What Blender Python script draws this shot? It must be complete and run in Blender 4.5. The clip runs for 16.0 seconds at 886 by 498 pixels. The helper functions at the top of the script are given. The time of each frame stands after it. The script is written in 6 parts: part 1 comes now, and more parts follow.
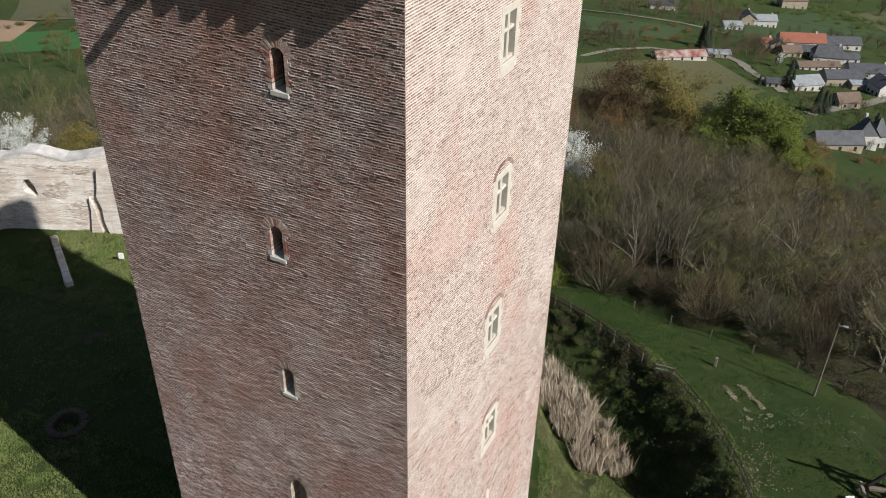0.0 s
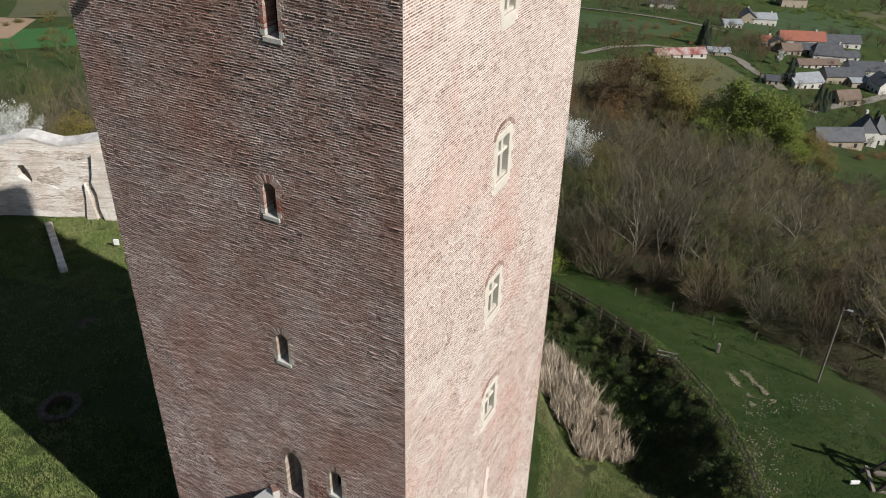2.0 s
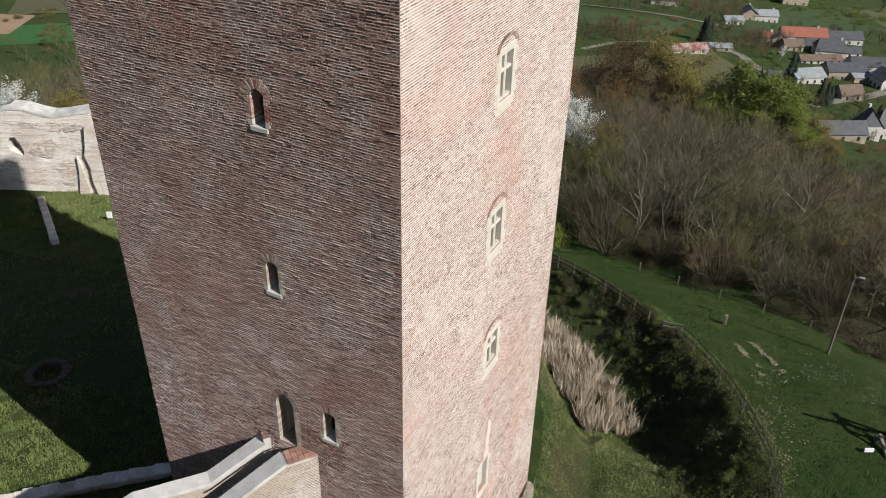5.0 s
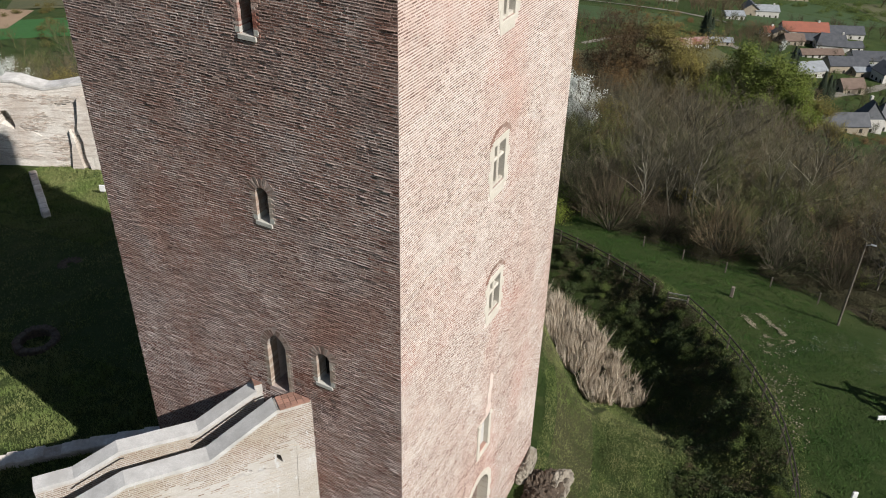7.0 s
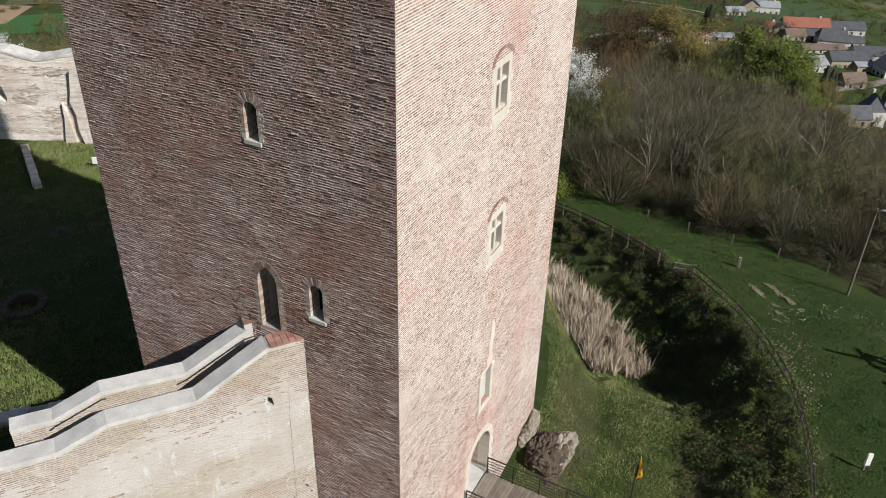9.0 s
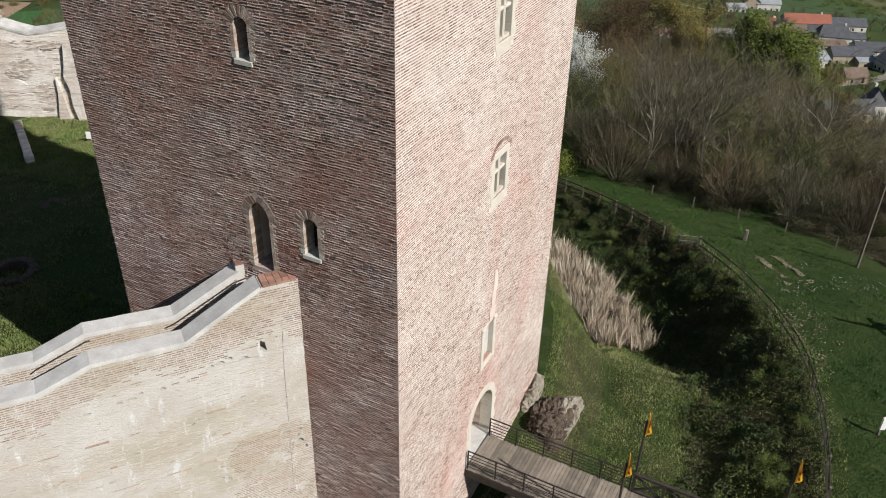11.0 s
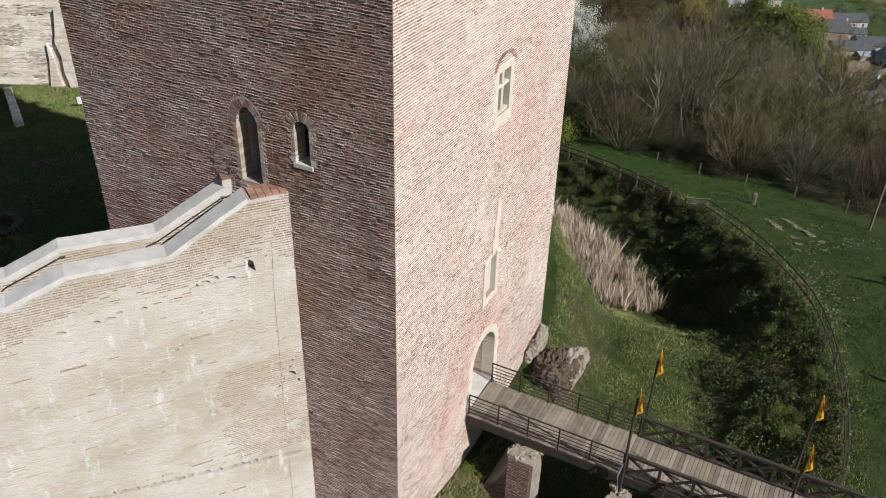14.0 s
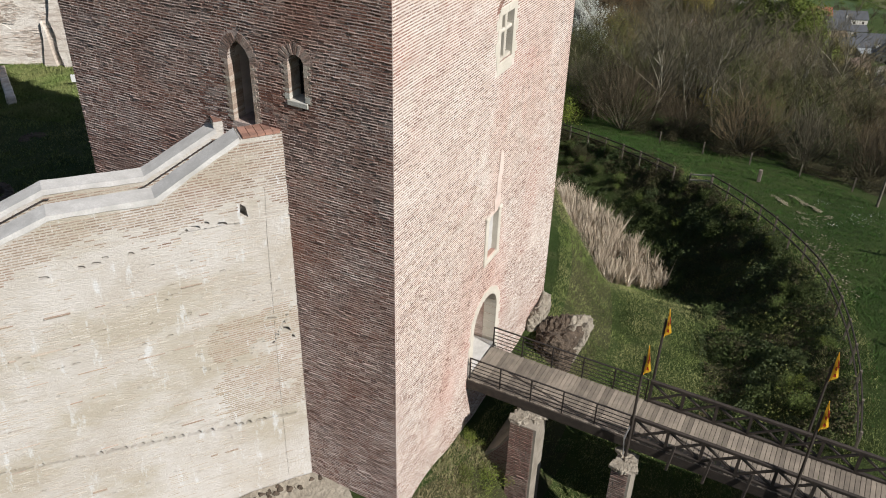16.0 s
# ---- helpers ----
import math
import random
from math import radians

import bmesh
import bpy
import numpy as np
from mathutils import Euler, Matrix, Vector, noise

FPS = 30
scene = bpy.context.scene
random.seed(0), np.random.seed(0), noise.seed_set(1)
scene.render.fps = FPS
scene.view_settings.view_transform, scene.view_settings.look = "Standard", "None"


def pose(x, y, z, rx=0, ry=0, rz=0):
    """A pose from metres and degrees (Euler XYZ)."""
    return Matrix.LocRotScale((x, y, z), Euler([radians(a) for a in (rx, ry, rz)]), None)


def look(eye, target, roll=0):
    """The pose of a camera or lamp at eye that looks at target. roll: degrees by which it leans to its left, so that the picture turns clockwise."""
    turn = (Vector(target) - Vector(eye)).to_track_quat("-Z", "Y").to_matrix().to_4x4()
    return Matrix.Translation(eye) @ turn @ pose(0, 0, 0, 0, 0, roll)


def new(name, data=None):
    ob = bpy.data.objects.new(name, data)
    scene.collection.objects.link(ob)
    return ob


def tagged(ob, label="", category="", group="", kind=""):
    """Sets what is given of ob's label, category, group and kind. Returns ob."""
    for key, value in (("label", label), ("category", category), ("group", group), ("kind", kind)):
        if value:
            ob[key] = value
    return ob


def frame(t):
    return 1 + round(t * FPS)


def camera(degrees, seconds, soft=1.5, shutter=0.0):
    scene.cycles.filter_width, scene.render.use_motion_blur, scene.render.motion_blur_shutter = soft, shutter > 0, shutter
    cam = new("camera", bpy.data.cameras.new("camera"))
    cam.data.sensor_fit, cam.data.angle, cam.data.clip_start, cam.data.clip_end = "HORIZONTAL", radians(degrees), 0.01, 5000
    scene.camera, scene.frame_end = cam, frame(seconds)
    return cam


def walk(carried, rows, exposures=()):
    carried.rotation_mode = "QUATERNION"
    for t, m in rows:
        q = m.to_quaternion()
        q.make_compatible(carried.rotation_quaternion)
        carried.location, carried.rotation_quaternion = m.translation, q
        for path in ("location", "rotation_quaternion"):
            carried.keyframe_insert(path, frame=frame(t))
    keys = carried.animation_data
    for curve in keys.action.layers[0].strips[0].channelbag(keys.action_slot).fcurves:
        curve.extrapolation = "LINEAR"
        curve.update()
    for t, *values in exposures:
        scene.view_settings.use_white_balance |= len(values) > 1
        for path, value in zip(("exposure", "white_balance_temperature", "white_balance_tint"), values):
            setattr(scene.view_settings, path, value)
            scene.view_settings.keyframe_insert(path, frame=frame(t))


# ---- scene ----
cam = camera(55.4, 16.0, soft=1.0)
PATH = [
    (0, (9.566, -16.546, 39.5), (8.805, -15.057, 38.402), 1.3),
    (0.5, (9.575, -16.562, 39.132), (8.814, -15.072, 38.035), 1.4),
    (1, (9.575, -16.536, 38.757), (8.815, -15.046, 37.66), 1.4),
    (1.5, (9.584, -16.523, 38.375), (8.824, -15.033, 37.279), 1.4),
    (2, (9.577, -16.497, 38.015), (8.818, -15.007, 36.918), 1.4),
    (2.5, (9.601, -16.49, 37.63), (8.841, -15.0, 36.534), 1.4),
    (3, (9.602, -16.469, 37.17), (8.842, -14.978, 36.075), 1.4),
    (3.5, (9.623, -16.478, 36.68), (8.863, -14.987, 35.585), 1.4),
    (4, (9.638, -16.473, 36.196), (8.877, -14.982, 35.101), 1.4),
    (6.5, (9.639, -16.36, 33.225), (8.878, -14.869, 32.131), 1.4),
    (7, (9.633, -16.345, 32.525), (8.873, -14.855, 31.43), 1.4),
    (7.5, (9.635, -16.33, 31.799), (8.875, -14.839, 30.704), 1.5),
    (8, (9.639, -16.312, 31.115), (8.879, -14.822, 30.02), 1.4),
    (8.5, (9.671, -16.311, 30.486), (8.91, -14.821, 29.392), 1.4),
    (9, (9.689, -16.319, 29.887), (8.928, -14.827, 28.792), 1.4),
    (11.5, (9.697, -16.302, 27.026), (8.936, -14.81, 25.933), 1.4),
    (12, (9.694, -16.284, 26.506), (8.932, -14.792, 25.413), 1.4),
    (12.5, (9.69, -16.274, 25.977), (8.93, -14.782, 24.884), 1.5),
    (13, (9.703, -16.271, 25.519), (8.942, -14.779, 24.425), 1.5),
    (13.5, (9.738, -16.306, 25.041), (8.977, -14.814, 23.949), 1.5),
    (14, (9.729, -16.3, 24.587), (8.969, -14.807, 23.494), 1.5),
    (14.5, (9.743, -16.313, 24.119), (8.983, -14.82, 23.028), 1.5),
    (15, (9.729, -16.281, 23.617), (8.968, -14.788, 22.525), 1.6),
    (15.5, (9.73, -16.285, 23.168), (8.97, -14.791, 22.077), 1.6),
    (16, (9.719, -16.283, 22.759), (8.961, -14.789, 21.667), 1.6),
]
walk(cam, [(t, look(eye, target, roll)) for t, eye, target, roll in PATH])

# ---- light ----
scene.view_settings.exposure = 0.42
SUN_AZ, SUN_EL = math.atan2(0.971, -0.240), radians(37.4)
to_sun = Vector((math.sin(SUN_AZ) * math.cos(SUN_EL), math.cos(SUN_AZ) * math.cos(SUN_EL), math.sin(SUN_EL)))
sky = bpy.data.worlds.new("sky")
scene.world = sky
sky.use_nodes = True
sky_tex = sky.node_tree.nodes.new("ShaderNodeTexSky")
sky_tex.sky_type, sky_tex.sun_disc = "NISHITA", False
sky_tex.sun_elevation, sky_tex.sun_rotation = SUN_EL, SUN_AZ
sky_bg = sky.node_tree.nodes["Background"]
sky.node_tree.links.new(sky_tex.outputs["Color"], sky_bg.inputs["Color"])
sky_bg.inputs["Strength"].default_value = 0.05
sun_data = bpy.data.lights.new("sun", "SUN")
sun_data.energy, sun_data.angle, sun_data.color = 5.0, radians(0.55), (1.0, 0.965, 0.92)
sun = new("sun", sun_data)
sun.matrix_world = look(to_sun * 300, (0, 0, 0))


# ---- materials ----
def nodes_of(name, rough=0.85, metal=0.0, spec=0.3):
    m = bpy.data.materials.new(name)
    m.use_nodes = True
    t = m.node_tree
    b = t.nodes["Principled BSDF"]
    b.inputs["Roughness"].default_value, b.inputs["Metallic"].default_value = rough, metal
    b.inputs["Specular IOR Level"].default_value = spec
    return m, t, b


def coords(t, scale=(1, 1, 1), local=False):
    c = t.nodes.new("ShaderNodeTexCoord") if local else t.nodes.new("ShaderNodeNewGeometry")
    mp = t.nodes.new("ShaderNodeMapping")
    mp.inputs["Scale"].default_value = scale
    t.links.new(c.outputs["Object" if local else "Position"], mp.inputs["Vector"])
    return mp.outputs["Vector"]


def noisy(t, vec, scale, detail=5.0, rough=0.6, lo=0.35, hi=0.65):
    n = t.nodes.new("ShaderNodeTexNoise")
    n.inputs["Scale"].default_value, n.inputs["Detail"].default_value, n.inputs["Roughness"].default_value = scale, detail, rough
    t.links.new(vec, n.inputs["Vector"])
    r = t.nodes.new("ShaderNodeMapRange")
    r.inputs["From Min"].default_value, r.inputs["From Max"].default_value = lo, hi
    t.links.new(n.outputs["Fac"], r.inputs["Value"])
    return r.outputs["Result"]


def ramp(t, fac, stops):
    r = t.nodes.new("ShaderNodeValToRGB")
    e = r.color_ramp.elements
    while len(e) < len(stops):
        e.new(0.5)
    for k, (p, c) in zip(e, stops):
        k.position, k.color = p, (*c, 1)
    t.links.new(fac, r.inputs["Fac"])
    return r.outputs["Color"]


def blend(t, fac, a, b, how="MIX"):
    m = t.nodes.new("ShaderNodeMix")
    m.data_type, m.blend_type = "RGBA", how
    if isinstance(fac, float):
        m.inputs["Factor"].default_value = fac
    else:
        t.links.new(fac, m.inputs["Factor"])
    for sock, v in ((m.inputs[6], a), (m.inputs[7], b)):
        if isinstance(v, tuple):
            sock.default_value = (*v, 1)
        else:
            t.links.new(v, sock)
    return m.outputs[2]


def times(t, a, b):
    m = t.nodes.new("ShaderNodeMath")
    m.operation = "MULTIPLY"
    for sock, v in zip(m.inputs, (a, b)):
        if isinstance(v, float):
            sock.default_value = v
        else:
            t.links.new(v, sock)
    return m.outputs[0]


def bump(t, b, fac, strength=0.5, dist=0.02):
    n = t.nodes.new("ShaderNodeBump")
    n.inputs["Strength"].default_value, n.inputs["Distance"].default_value = strength, dist
    t.links.new(fac, n.inputs["Height"])
    t.links.new(n.outputs["Normal"], b.inputs["Normal"])


def island(t):
    return t.nodes.new("ShaderNodeNewGeometry").outputs["Random Per Island"]


def object_random(t):
    return t.nodes.new("ShaderNodeObjectInfo").outputs["Random"]


def plain(name, c1, c2, scale=3.0, rough=0.85, metal=0.0, relief=0.3, dist=0.01, fine=40.0, spec=0.3, per=None):
    """Two tones by a coarse and a fine noise, with relief."""
    m, t, b = nodes_of(name, rough, metal, spec)
    v = coords(t)
    col = blend(t, noisy(t, v, scale), c1, c2)
    f = noisy(t, v, fine, 3.0)
    dark = tuple(x * 0.62 for x in c1)
    col = blend(t, times(t, f, 0.45), col, dark)
    if per:
        col = blend(t, 1.0, col, ramp(t, island(t) if per == "island" else object_random(t), [(0, (0.55, 0.55, 0.55)), (1, (1.0, 1.0, 1.0))]), "MULTIPLY")
    if per == "island" and name.split("_")[0] in ("bark", "twig", "leaf"):
        col = blend(t, 1.0, col, ramp(t, object_random(t), [(0, (0.48, 0.48, 0.47)), (0.5, (0.78, 0.77, 0.72)), (1, (1.15, 1.1, 0.98))]), "MULTIPLY")
    t.links.new(col, b.inputs["Base Color"])
    bump(t, b, f, relief, dist)
    return m


def brick_material(name, tones, patch_a, patch_b, lime, lime_lo, lime_hi, per="island", lime_scale=1.3):
    """Fired brick: each one its own tone, patches of other firings, worn lime over it."""
    m, t, b = nodes_of(name, 0.9, 0, 0.2)
    v = coords(t)
    n = len(tones) - 1
    col = ramp(t, island(t) if per == "island" else object_random(t), [(i / n, c) for i, c in enumerate(tones)])
    col = blend(t, times(t, noisy(t, v, 0.22, 3.0, 0.55, 0.5, 0.72), 0.75), col, patch_a)
    col = blend(t, times(t, noisy(t, coords(t, (1, 1, 1.6)), 0.37, 4.0, 0.6, 0.49, 0.72), 0.75), col, patch_b)
    col = blend(t, times(t, noisy(t, v, lime_scale, 7.0, 0.72, lime_lo, lime_hi), 0.85), col, lime)
    f = noisy(t, v, 30, 4.0)
    col = blend(t, times(t, f, 0.35), col, (0.10, 0.07, 0.055))
    t.links.new(col, b.inputs["Base Color"])
    bump(t, b, f, 0.5, 0.012)
    return m


# One brick, two tones: dark for the dim south face, pale for sunlit east.
BRICK_DIM = brick_material("brick_dim_face", [(0.050, 0.026, 0.023), (0.115, 0.053, 0.041), (0.17, 0.080, 0.060), (0.22, 0.118, 0.092), (0.34, 0.245, 0.205)],
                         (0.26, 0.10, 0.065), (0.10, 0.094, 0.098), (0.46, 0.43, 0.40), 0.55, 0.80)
BRICK_LIT = brick_material("brick_rose_lit", [(0.135, 0.078, 0.060), (0.185, 0.115, 0.092), (0.24, 0.155, 0.127), (0.30, 0.21, 0.175), (0.42, 0.33, 0.28)],
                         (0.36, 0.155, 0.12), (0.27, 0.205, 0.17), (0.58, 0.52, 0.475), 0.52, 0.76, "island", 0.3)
BRICK_C = brick_material("brick_limewashed", [(0.34, 0.285, 0.225), (0.39, 0.335, 0.27), (0.43, 0.385, 0.32), (0.47, 0.425, 0.36), (0.50, 0.46, 0.395)],
                         (0.47, 0.435, 0.37), (0.42, 0.34, 0.28), (0.50, 0.47, 0.42), 0.36, 0.58)
BRICK_C2 = brick_material("brick_bare", [(0.17, 0.115, 0.085), (0.23, 0.17, 0.125), (0.29, 0.225, 0.175), (0.38, 0.31, 0.25)],
                          (0.31, 0.25, 0.195), (0.28, 0.17, 0.135), (0.52, 0.48, 0.42), 0.50, 0.72)
BRICK_W = brick_material("brick_worn_lit", [(0.27, 0.20, 0.155), (0.33, 0.26, 0.21), (0.41, 0.35, 0.29), (0.45, 0.40, 0.34)],
                         (0.42, 0.29, 0.25), (0.33, 0.28, 0.20), (0.50, 0.47, 0.42), 0.50, 0.70)
BRICK_THIN = brick_material("brick_half_washed", [(0.24, 0.185, 0.14), (0.30, 0.24, 0.185), (0.36, 0.30, 0.24), (0.42, 0.37, 0.31)],
                            (0.37, 0.24, 0.20), (0.30, 0.26, 0.18), (0.46, 0.43, 0.38), 0.52, 0.72)
BRICK_RUIN = brick_material("brick_ruin", [(0.40, 0.32, 0.26), (0.50, 0.42, 0.355), (0.58, 0.52, 0.46), (0.65, 0.60, 0.54)],
                            (0.44, 0.32, 0.26), (0.36, 0.32, 0.26), (0.62, 0.59, 0.55), 0.48, 0.70)
BRICK_P = brick_material("brick_pier", [(0.10, 0.06, 0.05), (0.15, 0.09, 0.075), (0.20, 0.12, 0.10), (0.26, 0.19, 0.16)],
                         (0.18, 0.085, 0.06), (0.13, 0.12, 0.10), (0.36, 0.33, 0.28), 0.58, 0.8)
BRICK_ARCH_GREY = brick_material("brick_arch_grey", [(0.13, 0.085, 0.07), (0.19, 0.13, 0.108), (0.26, 0.19, 0.16), (0.36, 0.29, 0.25)],
                                 (0.22, 0.13, 0.10), (0.17, 0.135, 0.12), (0.46, 0.42, 0.38), 0.48, 0.74)
BRICK_ARCH = brick_material("brick_arch", [(0.20, 0.065, 0.048), (0.28, 0.11, 0.08), (0.33, 0.17, 0.13), (0.40, 0.30, 0.26)],
                            (0.29, 0.13, 0.095), (0.22, 0.15, 0.13), (0.55, 0.50, 0.45), 0.46, 0.72)


def mortar_material(name, c1, c2, tint, dirt):
    """Lime mortar: pale and dirty stretches, tinted patches, dark weathered streaks."""
    m, t, b = nodes_of(name, 0.92, 0, 0.2)
    v = coords(t)
    col = blend(t, noisy(t, v, 0.45, 6.0, 0.65, 0.38, 0.64), c1, c2)
    col = blend(t, times(t, noisy(t, coords(t, (1, 1, 0.55)), 0.24, 4.0, 0.6, 0.50, 0.68), 0.75), col, tint)
    col = blend(t, times(t, noisy(t, coords(t, (0.6, 0.6, 3.0)), 1.1, 7.0, 0.75, 0.48, 0.66), 0.7), col, dirt)
    f = noisy(t, v, 22, 4.0, 0.7)
    col = blend(t, times(t, f, 0.4), col, dirt)
    t.links.new(col, b.inputs["Base Color"])
    bump(t, b, f, 0.6, 0.015)
    return m


# Mortar likewise: the dim and the sunlit face are put into its colour.
MORTAR_DIM = mortar_material("mortar_grey_dim", (0.52, 0.445, 0.41), (0.34, 0.25, 0.215), (0.37, 0.20, 0.145), (0.125, 0.082, 0.07))
MORTAR_LIT = mortar_material("mortar_cream_lit", (0.66, 0.62, 0.575), (0.60, 0.53, 0.48), (0.55, 0.37, 0.31), (0.43, 0.36, 0.32))


def limewash_material():
    """Old limewash over brick: level weather lines, runs of white lime, grey damp."""
    m, t, b = nodes_of("old_limewash", 0.92, 0, 0.2)
    v = coords(t)
    col = blend(t, noisy(t, v, 0.45, 6.0, 0.65, 0.40, 0.62), (0.49, 0.47, 0.445), (0.42, 0.39, 0.35))
    col = blend(t, times(t, noisy(t, coords(t, (0.3, 0.3, 0.6)), 0.8, 5.0, 0.65, 0.50, 0.62), 0.75), col, (0.36, 0.325, 0.255))
    col = blend(t, times(t, noisy(t, coords(t, (0.35, 0.35, 5.0)), 1.0, 6.0, 0.7, 0.54, 0.70), 0.5), col, (0.36, 0.32, 0.27))
    col = blend(t, times(t, noisy(t, coords(t, (3.2, 3.2, 0.9)), 1.0, 6.0, 0.7, 0.57, 0.68), 0.8), col, (0.57, 0.59, 0.60))
    col = blend(t, times(t, noisy(t, coords(t, (0.5, 0.5, 14.0)), 1.0, 5.0, 0.7, 0.58, 0.68), 0.4), col, (0.25, 0.20, 0.165))
    f = noisy(t, coords(t, (1, 1, 2.5)), 9, 6.0, 0.7)
    col = blend(t, times(t, f, 0.25), col, (0.30, 0.26, 0.21))
    t.links.new(col, b.inputs["Base Color"])
    bump(t, b, f, 0.6, 0.02)
    return m


MORTAR_C = limewash_material()
MORTAR_P = plain("mortar_dirty", (0.30, 0.27, 0.225), (0.18, 0.155, 0.125), 1.6)
LIMESTONE = plain("limestone", (0.55, 0.515, 0.45), (0.47, 0.43, 0.365), 2.0, 0.8)
SILL_STONE = plain("sill_stone", (0.50, 0.48, 0.43), (0.40, 0.39, 0.36), 3.0, 0.8)
COPING = plain("lime_concrete", (0.54, 0.53, 0.515), (0.38, 0.37, 0.355), 1.6, 0.8, relief=0.18, dist=0.012, fine=22)
PLASTER = plain("plaster", (0.60, 0.54, 0.43), (0.52, 0.45, 0.36), 1.0, 0.9)
TILE_RED = plain("terracotta", (0.40, 0.22, 0.165), (0.31, 0.18, 0.14), 4.0, 0.8, per="object")
RUBBLE = plain("rubble_stone", (0.13, 0.098, 0.072), (0.065, 0.05, 0.038), 6.0, 0.95, relief=0.9, dist=0.05, fine=12)
RUBBLE_PALE = plain("rubble_pale", (0.33, 0.295, 0.24), (0.21, 0.18, 0.14), 4.0, 0.95, relief=0.9, dist=0.05, fine=9)


def ruin_material():
    """Weathered lime-bedded masonry: pale render, courses of brick, damp streaks."""
    m, t, b = nodes_of("ruin_masonry", 0.95, 0, 0.15)
    v = coords(t)
    col = blend(t, noisy(t, v, 0.45, 6.0, 0.65, 0.42, 0.62), (0.76, 0.72, 0.66), (0.60, 0.53, 0.465))
    col = blend(t, times(t, noisy(t, coords(t, (0.5, 0.5, 6.0)), 1.0, 6.0, 0.7, 0.49, 0.68), 0.8), col, (0.34, 0.27, 0.22))
    col = blend(t, times(t, noisy(t, coords(t, (1.4, 1.4, 0.25)), 1.0, 5.0, 0.6, 0.58, 0.8), 0.6), col, (0.24, 0.21, 0.18))
    f = noisy(t, coords(t, (1, 1, 2.2)), 5, 6.0, 0.7)
    col = blend(t, times(t, f, 0.4), col, (0.30, 0.25, 0.21))
    t.links.new(col, b.inputs["Base Color"])
    bump(t, b, f, 0.6, 0.04)
    return m


RUIN = ruin_material()
RUIN_TOP = plain("ruin_capping", (0.64, 0.62, 0.59), (0.42, 0.40, 0.37), 1.2, 0.9, relief=0.6, dist=0.03, fine=14)
TIMBER_DARK = plain("tarred_timber", (0.030, 0.024, 0.020), (0.05, 0.040, 0.033), 5.0, 0.7)
TIMBER_GREY = plain("weathered_timber", (0.30, 0.255, 0.205), (0.20, 0.17, 0.14), 2.5, 0.85, per="object", fine=60)
TIMBER_PALE = plain("pale_timber", (0.55, 0.52, 0.45), (0.42, 0.40, 0.34), 4.0, 0.9)
TIMBER_POST = plain("fence_timber", (0.16, 0.14, 0.11), (0.10, 0.085, 0.068), 5.0, 0.9)
IRON = plain("dark_iron", (0.045, 0.04, 0.038), (0.06, 0.05, 0.045), 8.0, 0.55, 0.6)
STEEL = plain("galvanised_steel", (0.45, 0.45, 0.46), (0.36, 0.36, 0.37), 4.0, 0.45, 0.7)
WHITE_PANEL = plain("white_panel", (0.75, 0.75, 0.74), (0.68, 0.68, 0.66), 3.0, 0.5)
EARTH = plain("bare_earth", (0.30, 0.265, 0.18), (0.18, 0.165, 0.10), 1.0, 0.95, fine=12, per="island")
FLAG_YELLOW = plain("yellow_cloth", (0.85, 0.50, 0.03), (0.76, 0.42, 0.025), 6.0, 0.8)
FLAG_RED = plain("red_cloth", (0.55, 0.06, 0.02), (0.45, 0.05, 0.02), 6.0, 0.8)
BARK_BROWN = plain("bark_brown", (0.105, 0.088, 0.054), (0.165, 0.14, 0.09), 3.0, 0.95, per="island")
BARK_PALE = plain("bark_pale", (0.22, 0.205, 0.165), (0.33, 0.31, 0.26), 3.0, 0.95, per="island")
BARK_GREY = plain("bark_grey", (0.145, 0.132, 0.092), (0.235, 0.212, 0.152), 3.0, 0.95, per="island")
TWIG_RED = plain("twig_reddish", (0.128, 0.10, 0.062), (0.185, 0.148, 0.098), 2.0, 0.95, per="island")
TWIG_OLIVE = plain("twig_olive", (0.115, 0.122, 0.05), (0.165, 0.168, 0.08), 2.0, 0.95, per="island")
LEAF_GREEN = plain("leaf_fresh", (0.17, 0.235, 0.03), (0.25, 0.30, 0.05), 0.5, 0.7, per="island")
LEAF_DARK = plain("leaf_dark", (0.09, 0.135, 0.03), (0.14, 0.185, 0.045), 0.7, 0.8, per="island")
LEAF_OLIVE = plain("leaf_budding", (0.23, 0.19, 0.047), (0.17, 0.155, 0.052), 0.5, 0.8, per="island")
LEAF_OCHRE = plain("leaf_ochre", (0.19, 0.115, 0.045), (0.135, 0.09, 0.04), 0.5, 0.8, per="island")
LEAF_BRAMBLE = plain("leaf_bramble", (0.075, 0.062, 0.03), (0.045, 0.052, 0.02), 0.6, 0.85, per="island")
LEAF_BUD = plain("leaf_bud", (0.13, 0.16, 0.04), (0.19, 0.20, 0.07), 0.5, 0.8, per="island")
IVY = plain("leaf_ivy", (0.062, 0.10, 0.026), (0.105, 0.135, 0.044), 0.6, 0.7, per="island")
BLOSSOM = plain("blossom", (0.80, 0.82, 0.78), (0.62, 0.66, 0.58), 1.0, 0.8, per="island")
CONIFER = plain("conifer_needles", (0.025, 0.038, 0.02), (0.035, 0.05, 0.025), 0.7, 0.8, per="island")
REED = plain("dry_reed", (0.74, 0.64, 0.51), (0.44, 0.35, 0.25), 0.8, 0.9, per="island")
LAWN_BLADE = plain("lawn_blade", (0.036, 0.10, 0.013), (0.062, 0.125, 0.02), 0.3, 0.8, per="island")
COURT_BLADE = plain("courtyard_blade", (0.14, 0.21, 0.05), (0.27, 0.28, 0.11), 0.25, 0.8, per="island")
